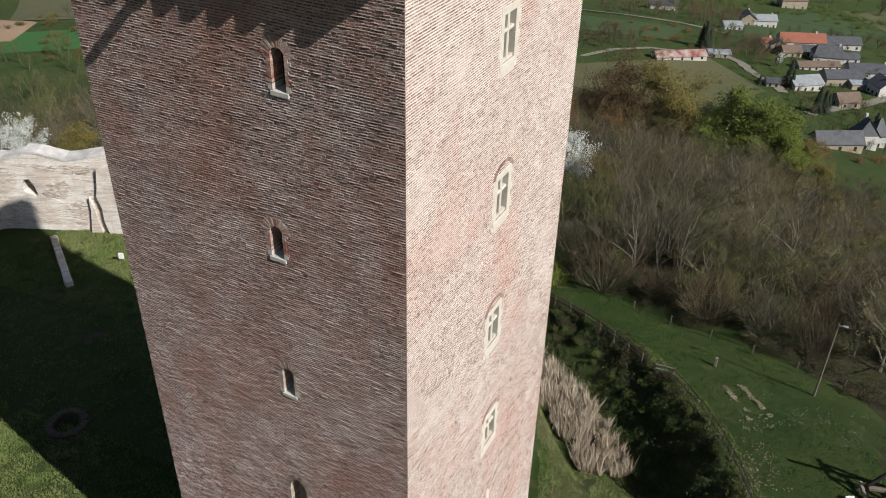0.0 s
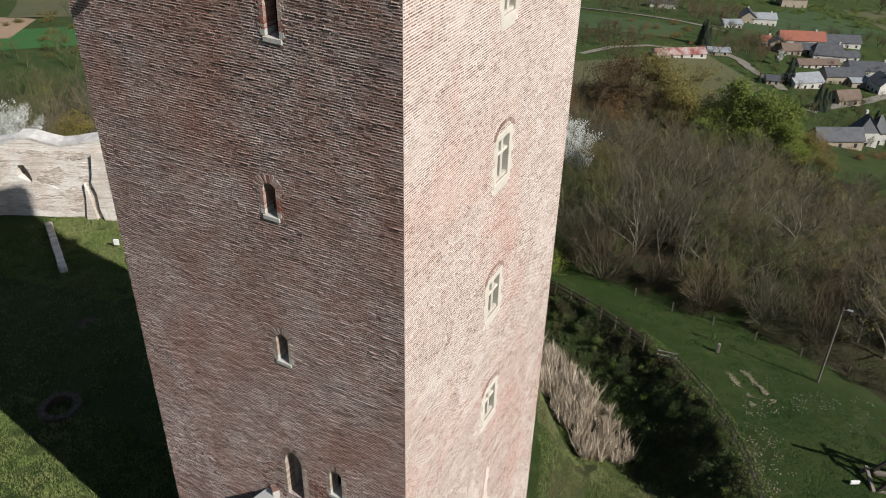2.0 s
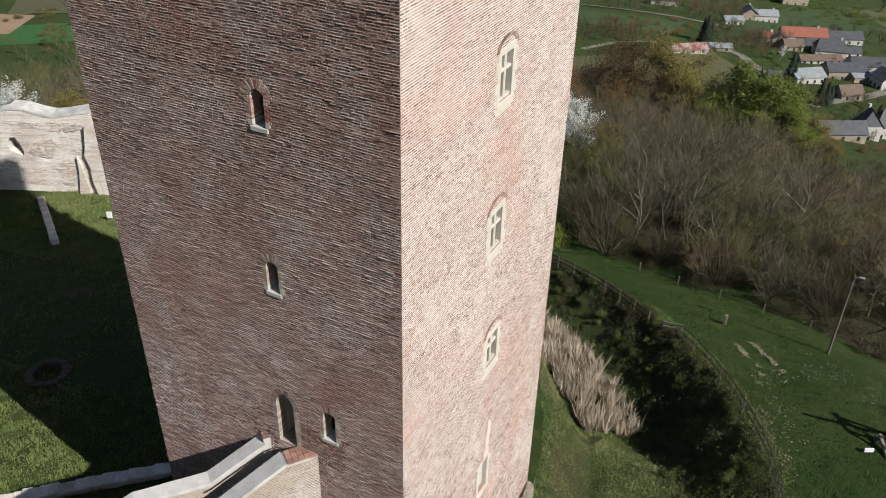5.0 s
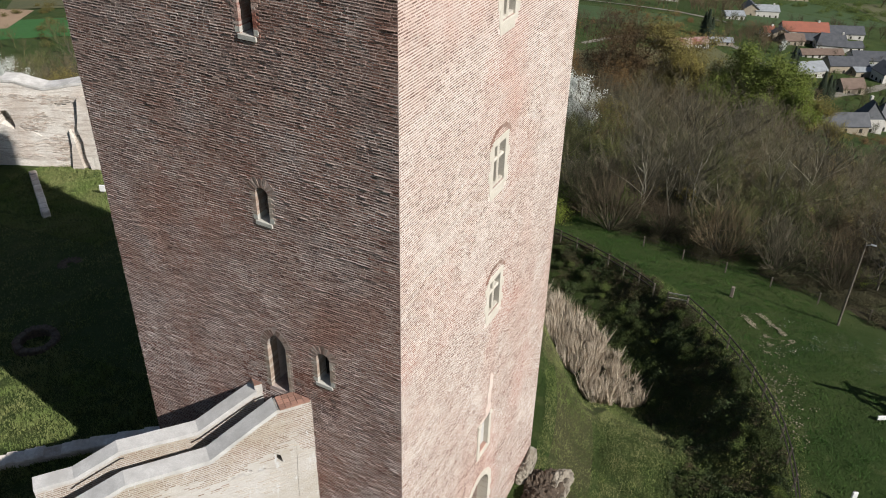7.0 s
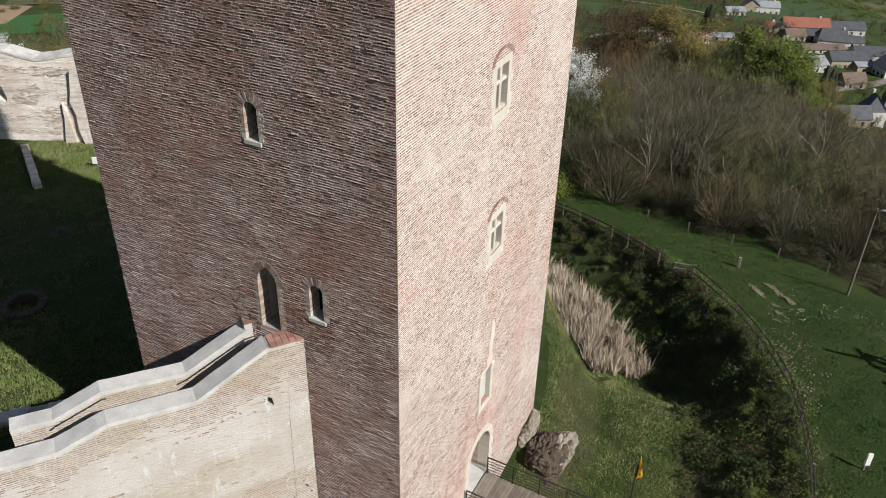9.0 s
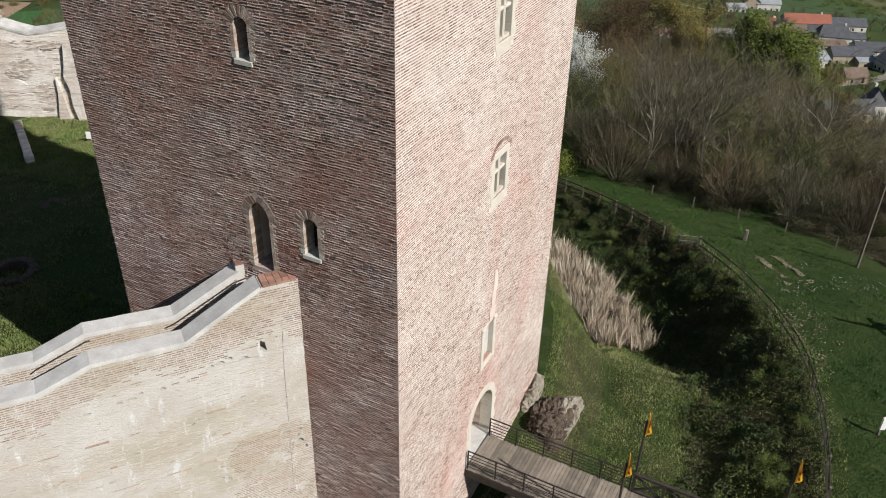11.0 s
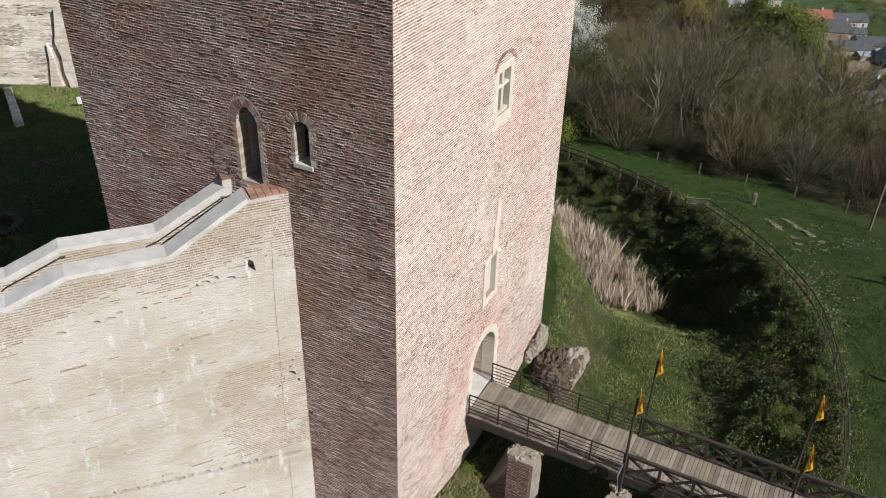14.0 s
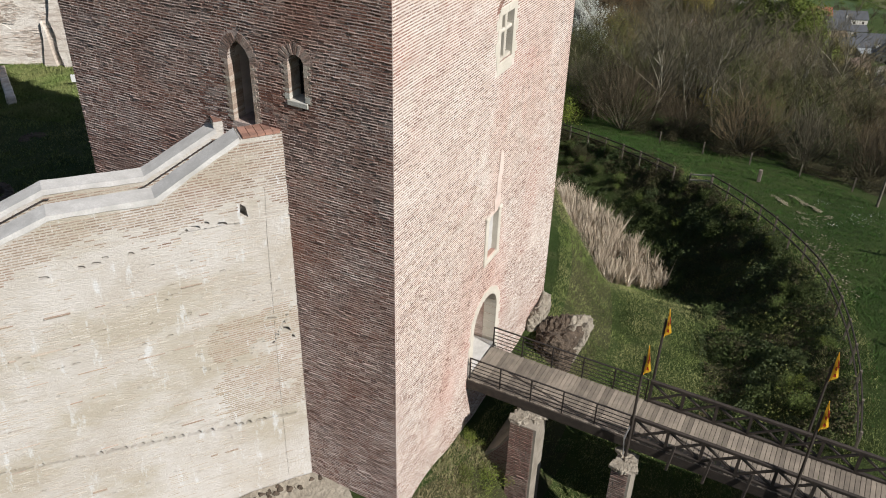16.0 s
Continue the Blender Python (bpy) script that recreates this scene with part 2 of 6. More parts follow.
STRAW_BLADE = plain("straw_blade", (0.36, 0.31, 0.17), (0.22, 0.23, 0.10), 0.6, 0.9, per="island")
GRASS_BLADE = plain("grass_blade", (0.22, 0.29, 0.075), (0.42, 0.40, 0.19), 0.3, 0.8, per="island")
ROOF_SLATE = plain("slate", (0.05, 0.054, 0.062), (0.08, 0.084, 0.092), 0.6, 0.6, fine=6)
ROOF_RED = plain("red_tiles", (0.27, 0.095, 0.06), (0.21, 0.08, 0.055), 0.5, 0.8, fine=6)
ROOF_BROWN = plain("brown_tiles", (0.12, 0.085, 0.065), (0.16, 0.115, 0.09), 0.5, 0.8, fine=6)
ROOF_TIN = plain("pale_tin", (0.28, 0.30, 0.31), (0.20, 0.21, 0.225), 0.6, 0.5, fine=5)
ROOF_RUST = plain("rusty_tin", (0.20, 0.06, 0.05), (0.42, 0.38, 0.35), 0.25, 0.7, fine=4)
WALL_WHITE = plain("white_render", (0.50, 0.485, 0.455), (0.40, 0.38, 0.345), 0.4, 0.9)
WALL_STONE = plain("stone_render", (0.34, 0.29, 0.22), (0.26, 0.22, 0.17), 0.5, 0.9)
APRON = plain("stony_earth", (0.36, 0.32, 0.26), (0.24, 0.21, 0.165), 1.5, 0.95, fine=9, relief=0.8, dist=0.04)
GRAVEL = plain("gravel", (0.23, 0.21, 0.175), (0.15, 0.14, 0.11), 0.5, 0.95)
FIELD_GREEN = plain("meadow", (0.075, 0.082, 0.034), (0.115, 0.108, 0.05), 0.02, 0.95, fine=0.6, dist=0.1)
FIELD_MEADOW = plain("fresh_meadow", (0.034, 0.064, 0.018), (0.05, 0.08, 0.026), 0.04, 0.95, fine=0.7, dist=0.1)
FIELD_DARK = plain("winter_wheat", (0.03, 0.11, 0.022), (0.04, 0.12, 0.03), 0.02, 0.95, fine=0.5, dist=0.1)
FIELD_TAN = plain("ploughed_earth", (0.34, 0.235, 0.15), (0.29, 0.20, 0.13), 0.03, 0.95, fine=0.6, dist=0.1)


def glass_material():
    m, t, b = nodes_of("window_glass", 0.2, 0, 0.08)
    b.inputs["Base Color"].default_value = (0.035, 0.033, 0.028, 1)
    return m


GLASS = glass_material()


def turf_material():
    """Turf: fresh and dry patches, bare earth on steep slopes."""
    m, t, b = nodes_of("turf", 0.95, 0, 0.15)
    v = coords(t)
    col = blend(t, noisy(t, v, 0.16, 6.0, 0.65, 0.4, 0.62), (0.036, 0.062, 0.015), (0.06, 0.08, 0.024))
    col = blend(t, noisy(t, v, 0.55, 6.0, 0.7, 0.54, 0.78), col, (0.13, 0.135, 0.055))
    f = noisy(t, v, 7, 5.0, 0.7)
    col = blend(t, times(t, f, 0.55), col, (0.03, 0.05, 0.012))
    g = t.nodes.new("ShaderNodeNewGeometry")
    sep = t.nodes.new("ShaderNodeSeparateXYZ")
    t.links.new(g.outputs["True Normal"], sep.inputs[0])
    r = t.nodes.new("ShaderNodeMapRange")
    r.inputs["From Min"].default_value, r.inputs["From Max"].default_value = 0.86, 0.74
    t.links.new(sep.outputs["Z"], r.inputs["Value"])
    col = blend(t, times(t, r.outputs["Result"], 0.6), col, (0.085, 0.07, 0.04))
    t.links.new(col, b.inputs["Base Color"])
    bump(t, b, f, 0.9, 0.12)
    return m


def forest_floor_material():
    m, t, b = nodes_of("leaf_litter", 0.95, 0, 0.1)
    v = coords(t)
    col = blend(t, noisy(t, v, 0.12, 6.0, 0.65), (0.06, 0.048, 0.03), (0.045, 0.06, 0.02))
    f = noisy(t, v, 3, 5.0, 0.7)
    col = blend(t, times(t, f, 0.5), col, (0.03, 0.024, 0.017))
    t.links.new(col, b.inputs["Base Color"])
    bump(t, b, f, 0.9, 0.2)
    return m


TURF, LITTER = turf_material(), forest_floor_material()


# ---- building aids ----
class Geo:
    """Collects vertices and faces of one mesh."""

    def __init__(self):
        self.v, self.f, self.mi = [], [], []

    def add(self, verts, faces, mi=0):
        n = len(self.v)
        self.v += [tuple(p) for p in verts]
        self.f += [tuple(i + n for i in q) for q in faces]
        self.mi += [mi] * len(faces)
        return self

    def box(self, x0, x1, y0, y1, z0, z1, m=None, mi=0, bevel=0.0):
        if bevel:
            bm = bmesh.new()
            bmesh.ops.create_cube(bm, size=1.0)
            for q in bm.verts:
                q.co = Vector(((x0 + x1) / 2 + q.co.x * (x1 - x0), (y0 + y1) / 2 + q.co.y * (y1 - y0), (z0 + z1) / 2 + q.co.z * (z1 - z0)))
            bmesh.ops.bevel(bm, geom=bm.edges[:], offset=bevel, segments=1, affect="EDGES")
            bm.verts.index_update()
            vs, fs = [q.co.copy() for q in bm.verts], [[q.index for q in f.verts] for f in bm.faces]
            bm.free()
        else:
            vs = [Vector((x, y, z)) for z in (z0, z1) for y in (y0, y1) for x in (x0, x1)]
            fs = [(0, 2, 3, 1), (4, 5, 7, 6), (0, 1, 5, 4), (2, 6, 7, 3), (0, 4, 6, 2), (1, 3, 7, 5)]
        return self.add([m @ p for p in vs] if m else vs, fs, mi)

    def bar(self, a, b, w, h=None, mi=0):
        """A squared bar from a to b."""
        a, b = Vector(a), Vector(b)
        d = b - a
        q = d.to_track_quat("Z", "Y").to_matrix().to_4x4()
        h = h or w
        return self.box(-w / 2, w / 2, -h / 2, h / 2, 0, d.length, Matrix.Translation(a) @ q, mi)

    def tube(self, pts, radii, n=8, caps=True, mi=0):
        rings = []
        pts = [Vector(p) for p in pts]
        for i, p in enumerate(pts):
            d = (pts[min(i + 1, len(pts) - 1)] - pts[max(i - 1, 0)]).normalized()
            q = d.to_track_quat("Z", "Y").to_matrix()
            rings.append([p + q @ Vector((math.cos(2 * math.pi * k / n) * radii[i], math.sin(2 * math.pi * k / n) * radii[i], 0)) for k in range(n)])
        vs = [p for r in rings for p in r]
        fs = [(i * n + k, i * n + (k + 1) % n, (i + 1) * n + (k + 1) % n, (i + 1) * n + k) for i in range(len(pts) - 1) for k in range(n)]
        if caps:
            fs += [tuple(range(n))[::-1], tuple((len(pts) - 1) * n + k for k in range(n))]
        return self.add(vs, fs, mi)

    def prism(self, outline, m, depth, mi=0):
        """An outline in the x-z plane, drawn out along y by depth, then laid by m."""
        n = len(outline)
        vs = [m @ Vector((x, y, z)) for y in (0, depth) for x, z in outline]
        fs = [tuple(range(n)), tuple(range(2 * n - 1, n - 1, -1))] + [(k, k + n, (k + 1) % n + n, (k + 1) % n) for k in range(n)]
        return self.add(vs, fs, mi)

    def mesh(self, name, *mats):
        me = bpy.data.meshes.new(name)
        me.from_pydata(self.v, [], self.f)
        for q in mats:
            me.materials.append(q)
        if len(mats) > 1:
            me.polygons.foreach_set("material_index", self.mi)
        me.update()
        return me


def thing(name, label, category, place=(0, 0, 0), rz=0.0, group="", kind=""):
    ob = new(name)
    ob.empty_display_size = 0.2
    ob.matrix_world = Matrix.Translation(place) @ Matrix.Rotation(rz, 4, "Z")
    return tagged(ob, label, category, group, kind)


def part(name, geo, mat, parent, label=""):
    me = geo if isinstance(geo, bpy.types.Mesh) else geo.mesh(name, *(mat if isinstance(mat, (tuple, list)) else (mat,)))
    ob = new(name, me)
    if parent:
        ob.parent = parent
    return tagged(ob, label)


def single(name, geo, mat, label, category, group="", kind=""):
    me = geo if isinstance(geo, bpy.types.Mesh) else geo.mesh(name, *(mat if isinstance(mat, (tuple, list)) else (mat,)))
    return tagged(new(name, me), label, category, group, kind)


def ss(a, b, v):
    k = min(1.0, max(0.0, (v - a) / (b - a)))
    return k * k * (3 - 2 * k)


def carve(me, cutter):
    """The mesh me with the mesh cutter taken out of it."""
    for q in (me, cutter):
        bm = bmesh.new()
        bm.from_mesh(q)
        bmesh.ops.recalc_face_normals(bm, faces=bm.faces[:])
        bm.to_mesh(q)
        bm.free()
    a, b = bpy.data.objects.new("a", me), bpy.data.objects.new("b", cutter)
    for o in (a, b):
        scene.collection.objects.link(o)
    mod = a.modifiers.new("cut", "BOOLEAN")
    mod.object, mod.operation, mod.solver, mod.use_self = b, "DIFFERENCE", "EXACT", True
    out = bpy.data.meshes.new_from_object(a.evaluated_get(bpy.context.evaluated_depsgraph_get()))
    for o in (a, b):
        bpy.data.objects.remove(o)
    return out


def arch(w, h, pointed=False, n=7):
    """Outline of an arched opening, foot at the origin, middle at x = 0."""
    r = w / 2
    if not pointed:
        return [(-r, 0), (r, 0)] + [(r * math.cos(math.pi * k / (2 * n)), h - r + r * math.sin(math.pi * k / (2 * n))) for k in range(2 * n + 1)]
    rr = w * 0.86
    c = rr - r
    top = math.sqrt(rr * rr - c * c)
    a = math.asin(top / rr)
    right = [(-c + rr * math.cos(a * k / n), h - top + rr * math.sin(a * k / n)) for k in range(n + 1)]
    return [(-r, 0), (r, 0)] + right + [(-x, z) for x, z in right[-2::-1]]


def half_width(outline, z):
    """Half the width of an outline at height z; None above or below it."""
    xs = [p[0] + (q[0] - p[0]) * (z - p[1]) / (q[1] - p[1]) for p, q in zip(outline, outline[1:] + outline[:1]) if p[1] != q[1] and min(p[1], q[1]) <= z <= max(p[1], q[1])]
    return max(xs) if xs else None


def course_bricks(width, z0, z1, course, holes, rng, mean=0.27, ends=None):
    """Bricks of a wall face: rows of (u0, u1, z0, z1). holes(z) gives stretches of u left free."""
    rows, z, k = [], z0, 0
    while z + course * 0.5 < z1:
        lo, hi = ends(z + course / 2) if ends else (0.0, width)
        gaps = sorted(holes(z + course / 2))
        spans, u = [], lo
        for a, b in gaps:
            if a > u:
                spans.append((u, min(a, hi)))
            u = max(u, b)
        if u < hi:
            spans.append((u, hi))
        for a, b in spans:
            u = a
            first = True
            while u < b - 0.02:
                ln = mean * rng.uniform(0.8, 1.2) * (0.5 if rng.random() < 0.22 or (first and k % 2) else 1.0)
                e = min(b, u + ln)
                if b - e < 0.06:
                    e = b
                rows.append((u, e, z, z + course))
                u, first = e, False
        z, k = z + course, k + 1
    return np.array(rows)


def brick_mesh(name, rows, origin, along, out, joint, proud, rng, mat, sag=0.0, bed=0.03, rough=0.8, runs=0.0, jitter=0.0):
    """All bricks of rows as one mesh: boxes without backs that stand proud of the bed joints."""
    n = len(rows)
    u0, u1 = rows[:, 0] + joint * rng.uniform(0.3, 0.7, n), rows[:, 1] - joint * rng.uniform(0.3, 0.7, n)
    z0, z1 = rows[:, 2] + bed * rng.uniform(0.38, 0.62, n), rows[:, 3] - bed * rng.uniform(0.38, 0.62, n)
    wav = sag * (np.sin(rows[:, 0] * 0.55 + rows[:, 2] * 0.15) + np.sin(rows[:, 0] * 1.3 + rows[:, 2] * 0.4) * 0.5)
    wav = wav + jitter * rng.normal(0, 1, n)
    z0, z1 = z0 + wav, z1 + wav + jitter * 0.6 * rng.normal(0, 1, n)
    pr = proud * (0.4 + 0.9 * rng.random(n) ** 1.5 + rough * (rng.random(n) < 0.06))
    if runs:
        level = np.array([noise.noise(Vector((a * 0.45, b * 4.3, 2.0))) + 0.6 * noise.noise(Vector((a * 1.7, b * 6.0, 5.0))) for a, b in rows[:, :3:2]])
        pr = pr + runs * np.clip(level - 0.12, 0.0, 0.6) * rng.uniform(0.4, 1.4, n) - 0.35 * runs * np.clip(-level - 0.25, 0.0, 0.4)
        pr = np.maximum(pr, 0.003)
    ch = 0.006
    o, a, w, up = (np.array(q, float) for q in (origin, along, out, (0, 0, 1)))
    P = np.zeros((n, 8, 3))
    for k, (uu, zz, dd) in enumerate(((u0, z0, 0), (u1, z0, 0), (u1, z1, 0), (u0, z1, 0), (u0 + ch, z0 + ch, 1), (u1 - ch, z0 + ch, 1), (u1 - ch, z1 - ch, 1), (u0 + ch, z1 - ch, 1))):
        d = pr * rng.uniform(0.85, 1.1, n) if dd else np.full(n, -0.01)
        P[:, k] = o + np.outer(uu, a) + np.outer(zz, up) + np.outer(d, w)
    F = np.array([(4, 5, 6, 7), (0, 1, 5, 4), (1, 2, 6, 5), (2, 3, 7, 6), (3, 0, 4, 7)])
    faces = (F[None] + (np.arange(n) * 8)[:, None, None]).reshape(-1, 4)
    me = bpy.data.meshes.new(name)
    me.from_pydata(P.reshape(-1, 3).tolist(), [], faces.tolist())
    me.materials.append(mat)
    me.update()
    return me


# ---- ground ----
CX, CY = -23.6, 8.9                      # middle of the ring-shaped ditch
WALL_P, WALL_D, WALL_N = Vector((-3.44, 0, 0)), Vector((-0.60, -0.80, 0)), Vector((0.80, -0.60, 0))
FALL = ((38, 0), (50, -1.0), (60, -3.5), (70, -8), (115, -25), (200, -62), (300, -91.5), (400, -104), (480, -116), (570, -134), (900, -175), (6000, -175))


def fall(r):
    for (r0, z0), (r1, z1) in zip(FALL, FALL[1:]):
        if r <= r1:
            return z0 + (z1 - z0) * max(0.0, (r - r0) / (r1 - r0))
    return FALL[-1][1]


def height(x, y):
    r = math.hypot(x - CX, y - CY)
    yc, xc = max(-40, min(45, y)), max(-60, min(30, x))
    bank = -0.9 + 0.09 * (xc - 10.5) - (0.17 * (yc - 24.4) if yc > 22 else -0.41 + 0.06 * (yc - 22))
    far = ss(60, 130, r)
    bank = bank * (1 - far) - 3.0 * far + fall(r)
    floor = -2.4 - 0.10 * (max(10, min(45, y)) - 15) - 2.9 * ss(19, 26, y) - 1.6 * ss(12, 5, y)
    rin = 24.2 + 1.6 * ss(1.0, -3.0, y)
    inner = -0.15 - 0.55 * ss(1, 5, y) + 0.9 * ss(6, 12, y)
    z = inner + (floor - inner) * ss(rin, rin + 3.4, r)
    z += (bank - z) * ss(31.3, 37.6, r)
    court = max(-3.9, 0.9 + 0.14 * (x + 24.5) - 0.06 * (y - 4.1))
    s = (x - WALL_P.x) * WALL_N.x + (y - WALL_P.y) * WALL_N.y
    k = ss(-0.5, -1.9, s) * ss(-1.5, -5.0, x) * ss(44, 38, r)
    if y > 10 and x > -14:
        k *= ss(25.5, 22.5, r)
    return z + (court - z) * k


def lumps(x, y):
    return 0.16 * noise.noise(Vector((x * 0.35, y * 0.35, 3))) + 0.07 * noise.noise(Vector((x * 1.3, y * 1.3, 7)))


def build_ground():
    radii = [0.0] + [2.0 * k for k in range(1, 10)] + [19 + 0.45 * k for k in range(0, 52)]
    while radii[-1] < 5800:
        radii.append(radii[-1] + max(0.6, (radii[-1] - 30) * 0.05))
    n = 420
    vs, fs, mi = [], [], []
    for r in radii:
        for k in range(n):
            a = 2 * math.pi * k / n
            x, y = CX + r * math.cos(a), CY + r * math.sin(a)
            vs.append((x, y, height(x, y) + lumps(x, y) * (1 if r < 60 else 2.0 * ss(200, 120, r))))
    for i in range(len(radii) - 1):
        for k in range(n):
            fs.append((i * n + k, (i + 1) * n + k, (i + 1) * n + (k + 1) % n, i * n + (k + 1) % n))
            a = 2 * math.pi * k / n
            edge = 44.5 + 2.5 * math.sin(a * 9) + 1.5 * math.sin(a * 23) + 6 * ss(0.95, 0.6, a)
            mi.append(1 if edge < radii[i] < 170 else 0)
    me = bpy.data.meshes.new("ground")
    me.from_pydata(vs, [], fs)
    me.materials.append(TURF)
    me.materials.append(LITTER)
    me.polygons.foreach_set("material_index", mi)
    me.polygons.foreach_set("use_smooth", [True] * len(fs))
    me.update()
    return tagged(new("ground", me), "grassy castle hill with a ditch, wooded slopes and a valley", "ground", kind="structure")


build_ground()

# ---- the tower ----
TW, TL, TOP = 11.13, 12.81, 34.7
tower = thing("tower", "tall square medieval brick keep with stone cross windows", "tower")
# arched openings of the south face: middle x, foot z, width, height, pointed
SLITS = ((-3.82, 30.66, 0.46, 1.22, False), (-4.46, 25.18, 0.46, 1.12, False), (-4.58, 19.55, 0.46, 1.15, False), (-4.67, 12.95, 0.74, 2.32, True), (-2.84, 13.98, 0.50, 1.26, False))
# cross windows of the east face: middle y, foot z, width, height of the opening
CROSSES = ((6.22, 30.25, 0.86, 1.50), (6.45, 24.62, 0.90, 1.52), (6.42, 19.02, 0.90, 1.52), (6.74, 13.55, 0.92, 1.45))
NICHE = (6.58, 6.45, 0.80, 1.60)
GATE = (6.46, 1.85, 1.95, 2.80)
SOUTH = lambda x, z, d=0.0: Matrix.Translation((x, d, z))                                       # outline x runs to +x, depth to +y
EAST = lambda y, z, d=0.0: Matrix.Translation((d, y, z)) @ Matrix.Rotation(radians(90), 4, "Z")   # outline x runs to +y, depth to -x


def build_tower_core():
    shell = Geo().box(-TW, 0, 0, TL, -5, TOP)
    cut = Geo().box(-TW + 1.7, -1.7, 1.7, TL - 1.7, -3, TOP - 0.6)
    for x, z, w, h, p in SLITS:
        cut.prism(arch(w, h, p), SOUTH(x, z, -0.4), 2.6)
    for y, z, w, h in CROSSES + (NICHE,):
        cut.prism([(-w / 2, 0), (w / 2, 0), (w / 2, h), (-w / 2, h)], EAST(y, z, 0.4), 2.6 if h < 1.55 else 0.75)
    y, z, w, h = GATE
    cut.prism(arch(w, h), EAST(y, z, 0.4), 3.2)
    me = carve(shell.mesh("core"), cut.mesh("cut"))
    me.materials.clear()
    me.materials.append(MORTAR_DIM)
    me.materials.append(MORTAR_LIT)
    # East-facing sides take the sunlit tone, all others the dim one.
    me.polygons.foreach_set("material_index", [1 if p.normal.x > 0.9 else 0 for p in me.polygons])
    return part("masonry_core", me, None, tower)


build_tower_core()


def voussoirs(outline, m, thick, depth, out, name, mat, label):
    """A ring of bricks set on edge round the arched part of an outline."""
    g = Geo()
    pts = [Vector((x, 0, z)) for x, z in outline[2:]]
    walked = [0.0]
    for a, b in zip(pts, pts[1:]):
        walked.append(walked[-1] + (b - a).length)
    n = max(9, int(walked[-1] / 0.085))
    for k in range(n):
        s = walked[-1] * (k + 0.5) / n
        i = next(j for j in range(len(pts) - 1) if walked[j + 1] >= s - 1e-6)
        f = (s - walked[i]) / max(1e-6, walked[i + 1] - walked[i])
        p = pts[i].lerp(pts[i + 1], f)
        d = (pts[i + 1] - pts[i]).normalized()
        nrm = Vector((d.z, 0, -d.x))
        w = walked[-1] / n * 0.40
        r = thick * random.uniform(0.88, 1.1)
        q = [p - d * w, p + d * w, p + d * w * 1.35 + nrm * r, p - d * w * 1.35 + nrm * r]
        front, back = -out * random.uniform(0.7, 1.2), depth
        vs = [m @ (c + Vector((0, y, 0))) for y in (front, back) for c in q]
        g.add(vs, [(0, 1, 2, 3), (7, 6, 5, 4), (0, 4, 5, 1), (1, 5, 6, 2), (2, 6, 7, 3), (3, 7, 4, 0)])
    return tagged(part(name, g, mat, tower, label), kind="stuff")


def jambs(outline, m, w, h, name):
    """Brick quoins along both sides of an opening, toothed into the wall."""
    g = Geo()
    spring = outline[2][1]
    z, k = 0.0, 0
    while z < spring - 0.02:
        for side in (-1, 1):
            ln = 0.20 if (k + (side > 0)) % 2 else 0.11
            a, b = sorted((side * (w / 2 - 0.006), side * (w / 2 + ln)))
            g.box(a, b, -0.016 - random.uniform(0, 0.006), 0.46, z + 0.003, z + 0.077, m)
        z, k = z + 0.08, k + 1
    # Lower jambs take the paler brick, so sun on the reveal is in its colour.
    return tagged(part(name, g, BRICK_ARCH if m.translation.z > 24 else BRICK_W, tower), kind="stuff")


for x, z, w, h, pointed in SLITS:
    line, m = arch(w, h, pointed), SOUTH(x, z)
    voussoirs(line, m, 0.30 if not pointed else 0.26, 0.30, 0.014, "arch_ring", BRICK_ARCH if z > 24 else BRICK_ARCH_GREY, "red brick arch ring" if z > 24 else "grey-brown brick arch ring")
    jambs(line, m, w, h, "brick_jamb")
    if not pointed:
        sill = Geo().box(x - w / 2 - 0.07, x + w / 2 + 0.07, -0.05, 0.45, z - 0.13, z + 0.015, None, 0, 0.012)
        part("window_sill", sill, SILL_STONE, tower, "pale stone sill")
        for side in (-1, 1):
            e0, e1 = sorted((x + side * (w / 2 - 0.012), x + side * (w / 2 + 0.15)))
            part("jamb_stone", Geo().box(e0, e1, -0.022, 0.42, z + 0.02, z + 0.20, None, 0, 0.012), SILL_STONE, tower, "pale stone jamb block")
        inner = Geo()
        for side in (-1, 1):
            inner.box(x + side * w / 2 - 0.025, x + side * w / 2 + 0.025, 0.48, 0.53, z, z + h - w * 0.3)
        inner.box(x - 0.02, x + 0.02, 0.48, 0.53, z, z + h)
        inner.box(x - w / 2, x + w / 2, 0.48, 0.53, z + h * 0.45, z + h * 0.45 + 0.035)
        fr = part("casement", inner, TIMBER_DARK, tower, "dark timber casement set deep in the wall")
        part("pane", Geo().prism(line, SOUTH(x, z, 0.53), 0.01), GLASS, fr)
    else:
        part("door_leaf", Geo().prism(line, SOUTH(x, z, 1.35), 0.06), TIMBER_DARK, tower, "dark timber door leaf")
        bars = Geo()
        for s in (-0.26, -0.09, 0.09, 0.26):
            bars.box(x + s - 0.012, x + s + 0.012, 1.30, 1.35, z + 0.1, z + h - 0.25)
        part("door_batten", bars, IRON, tower)


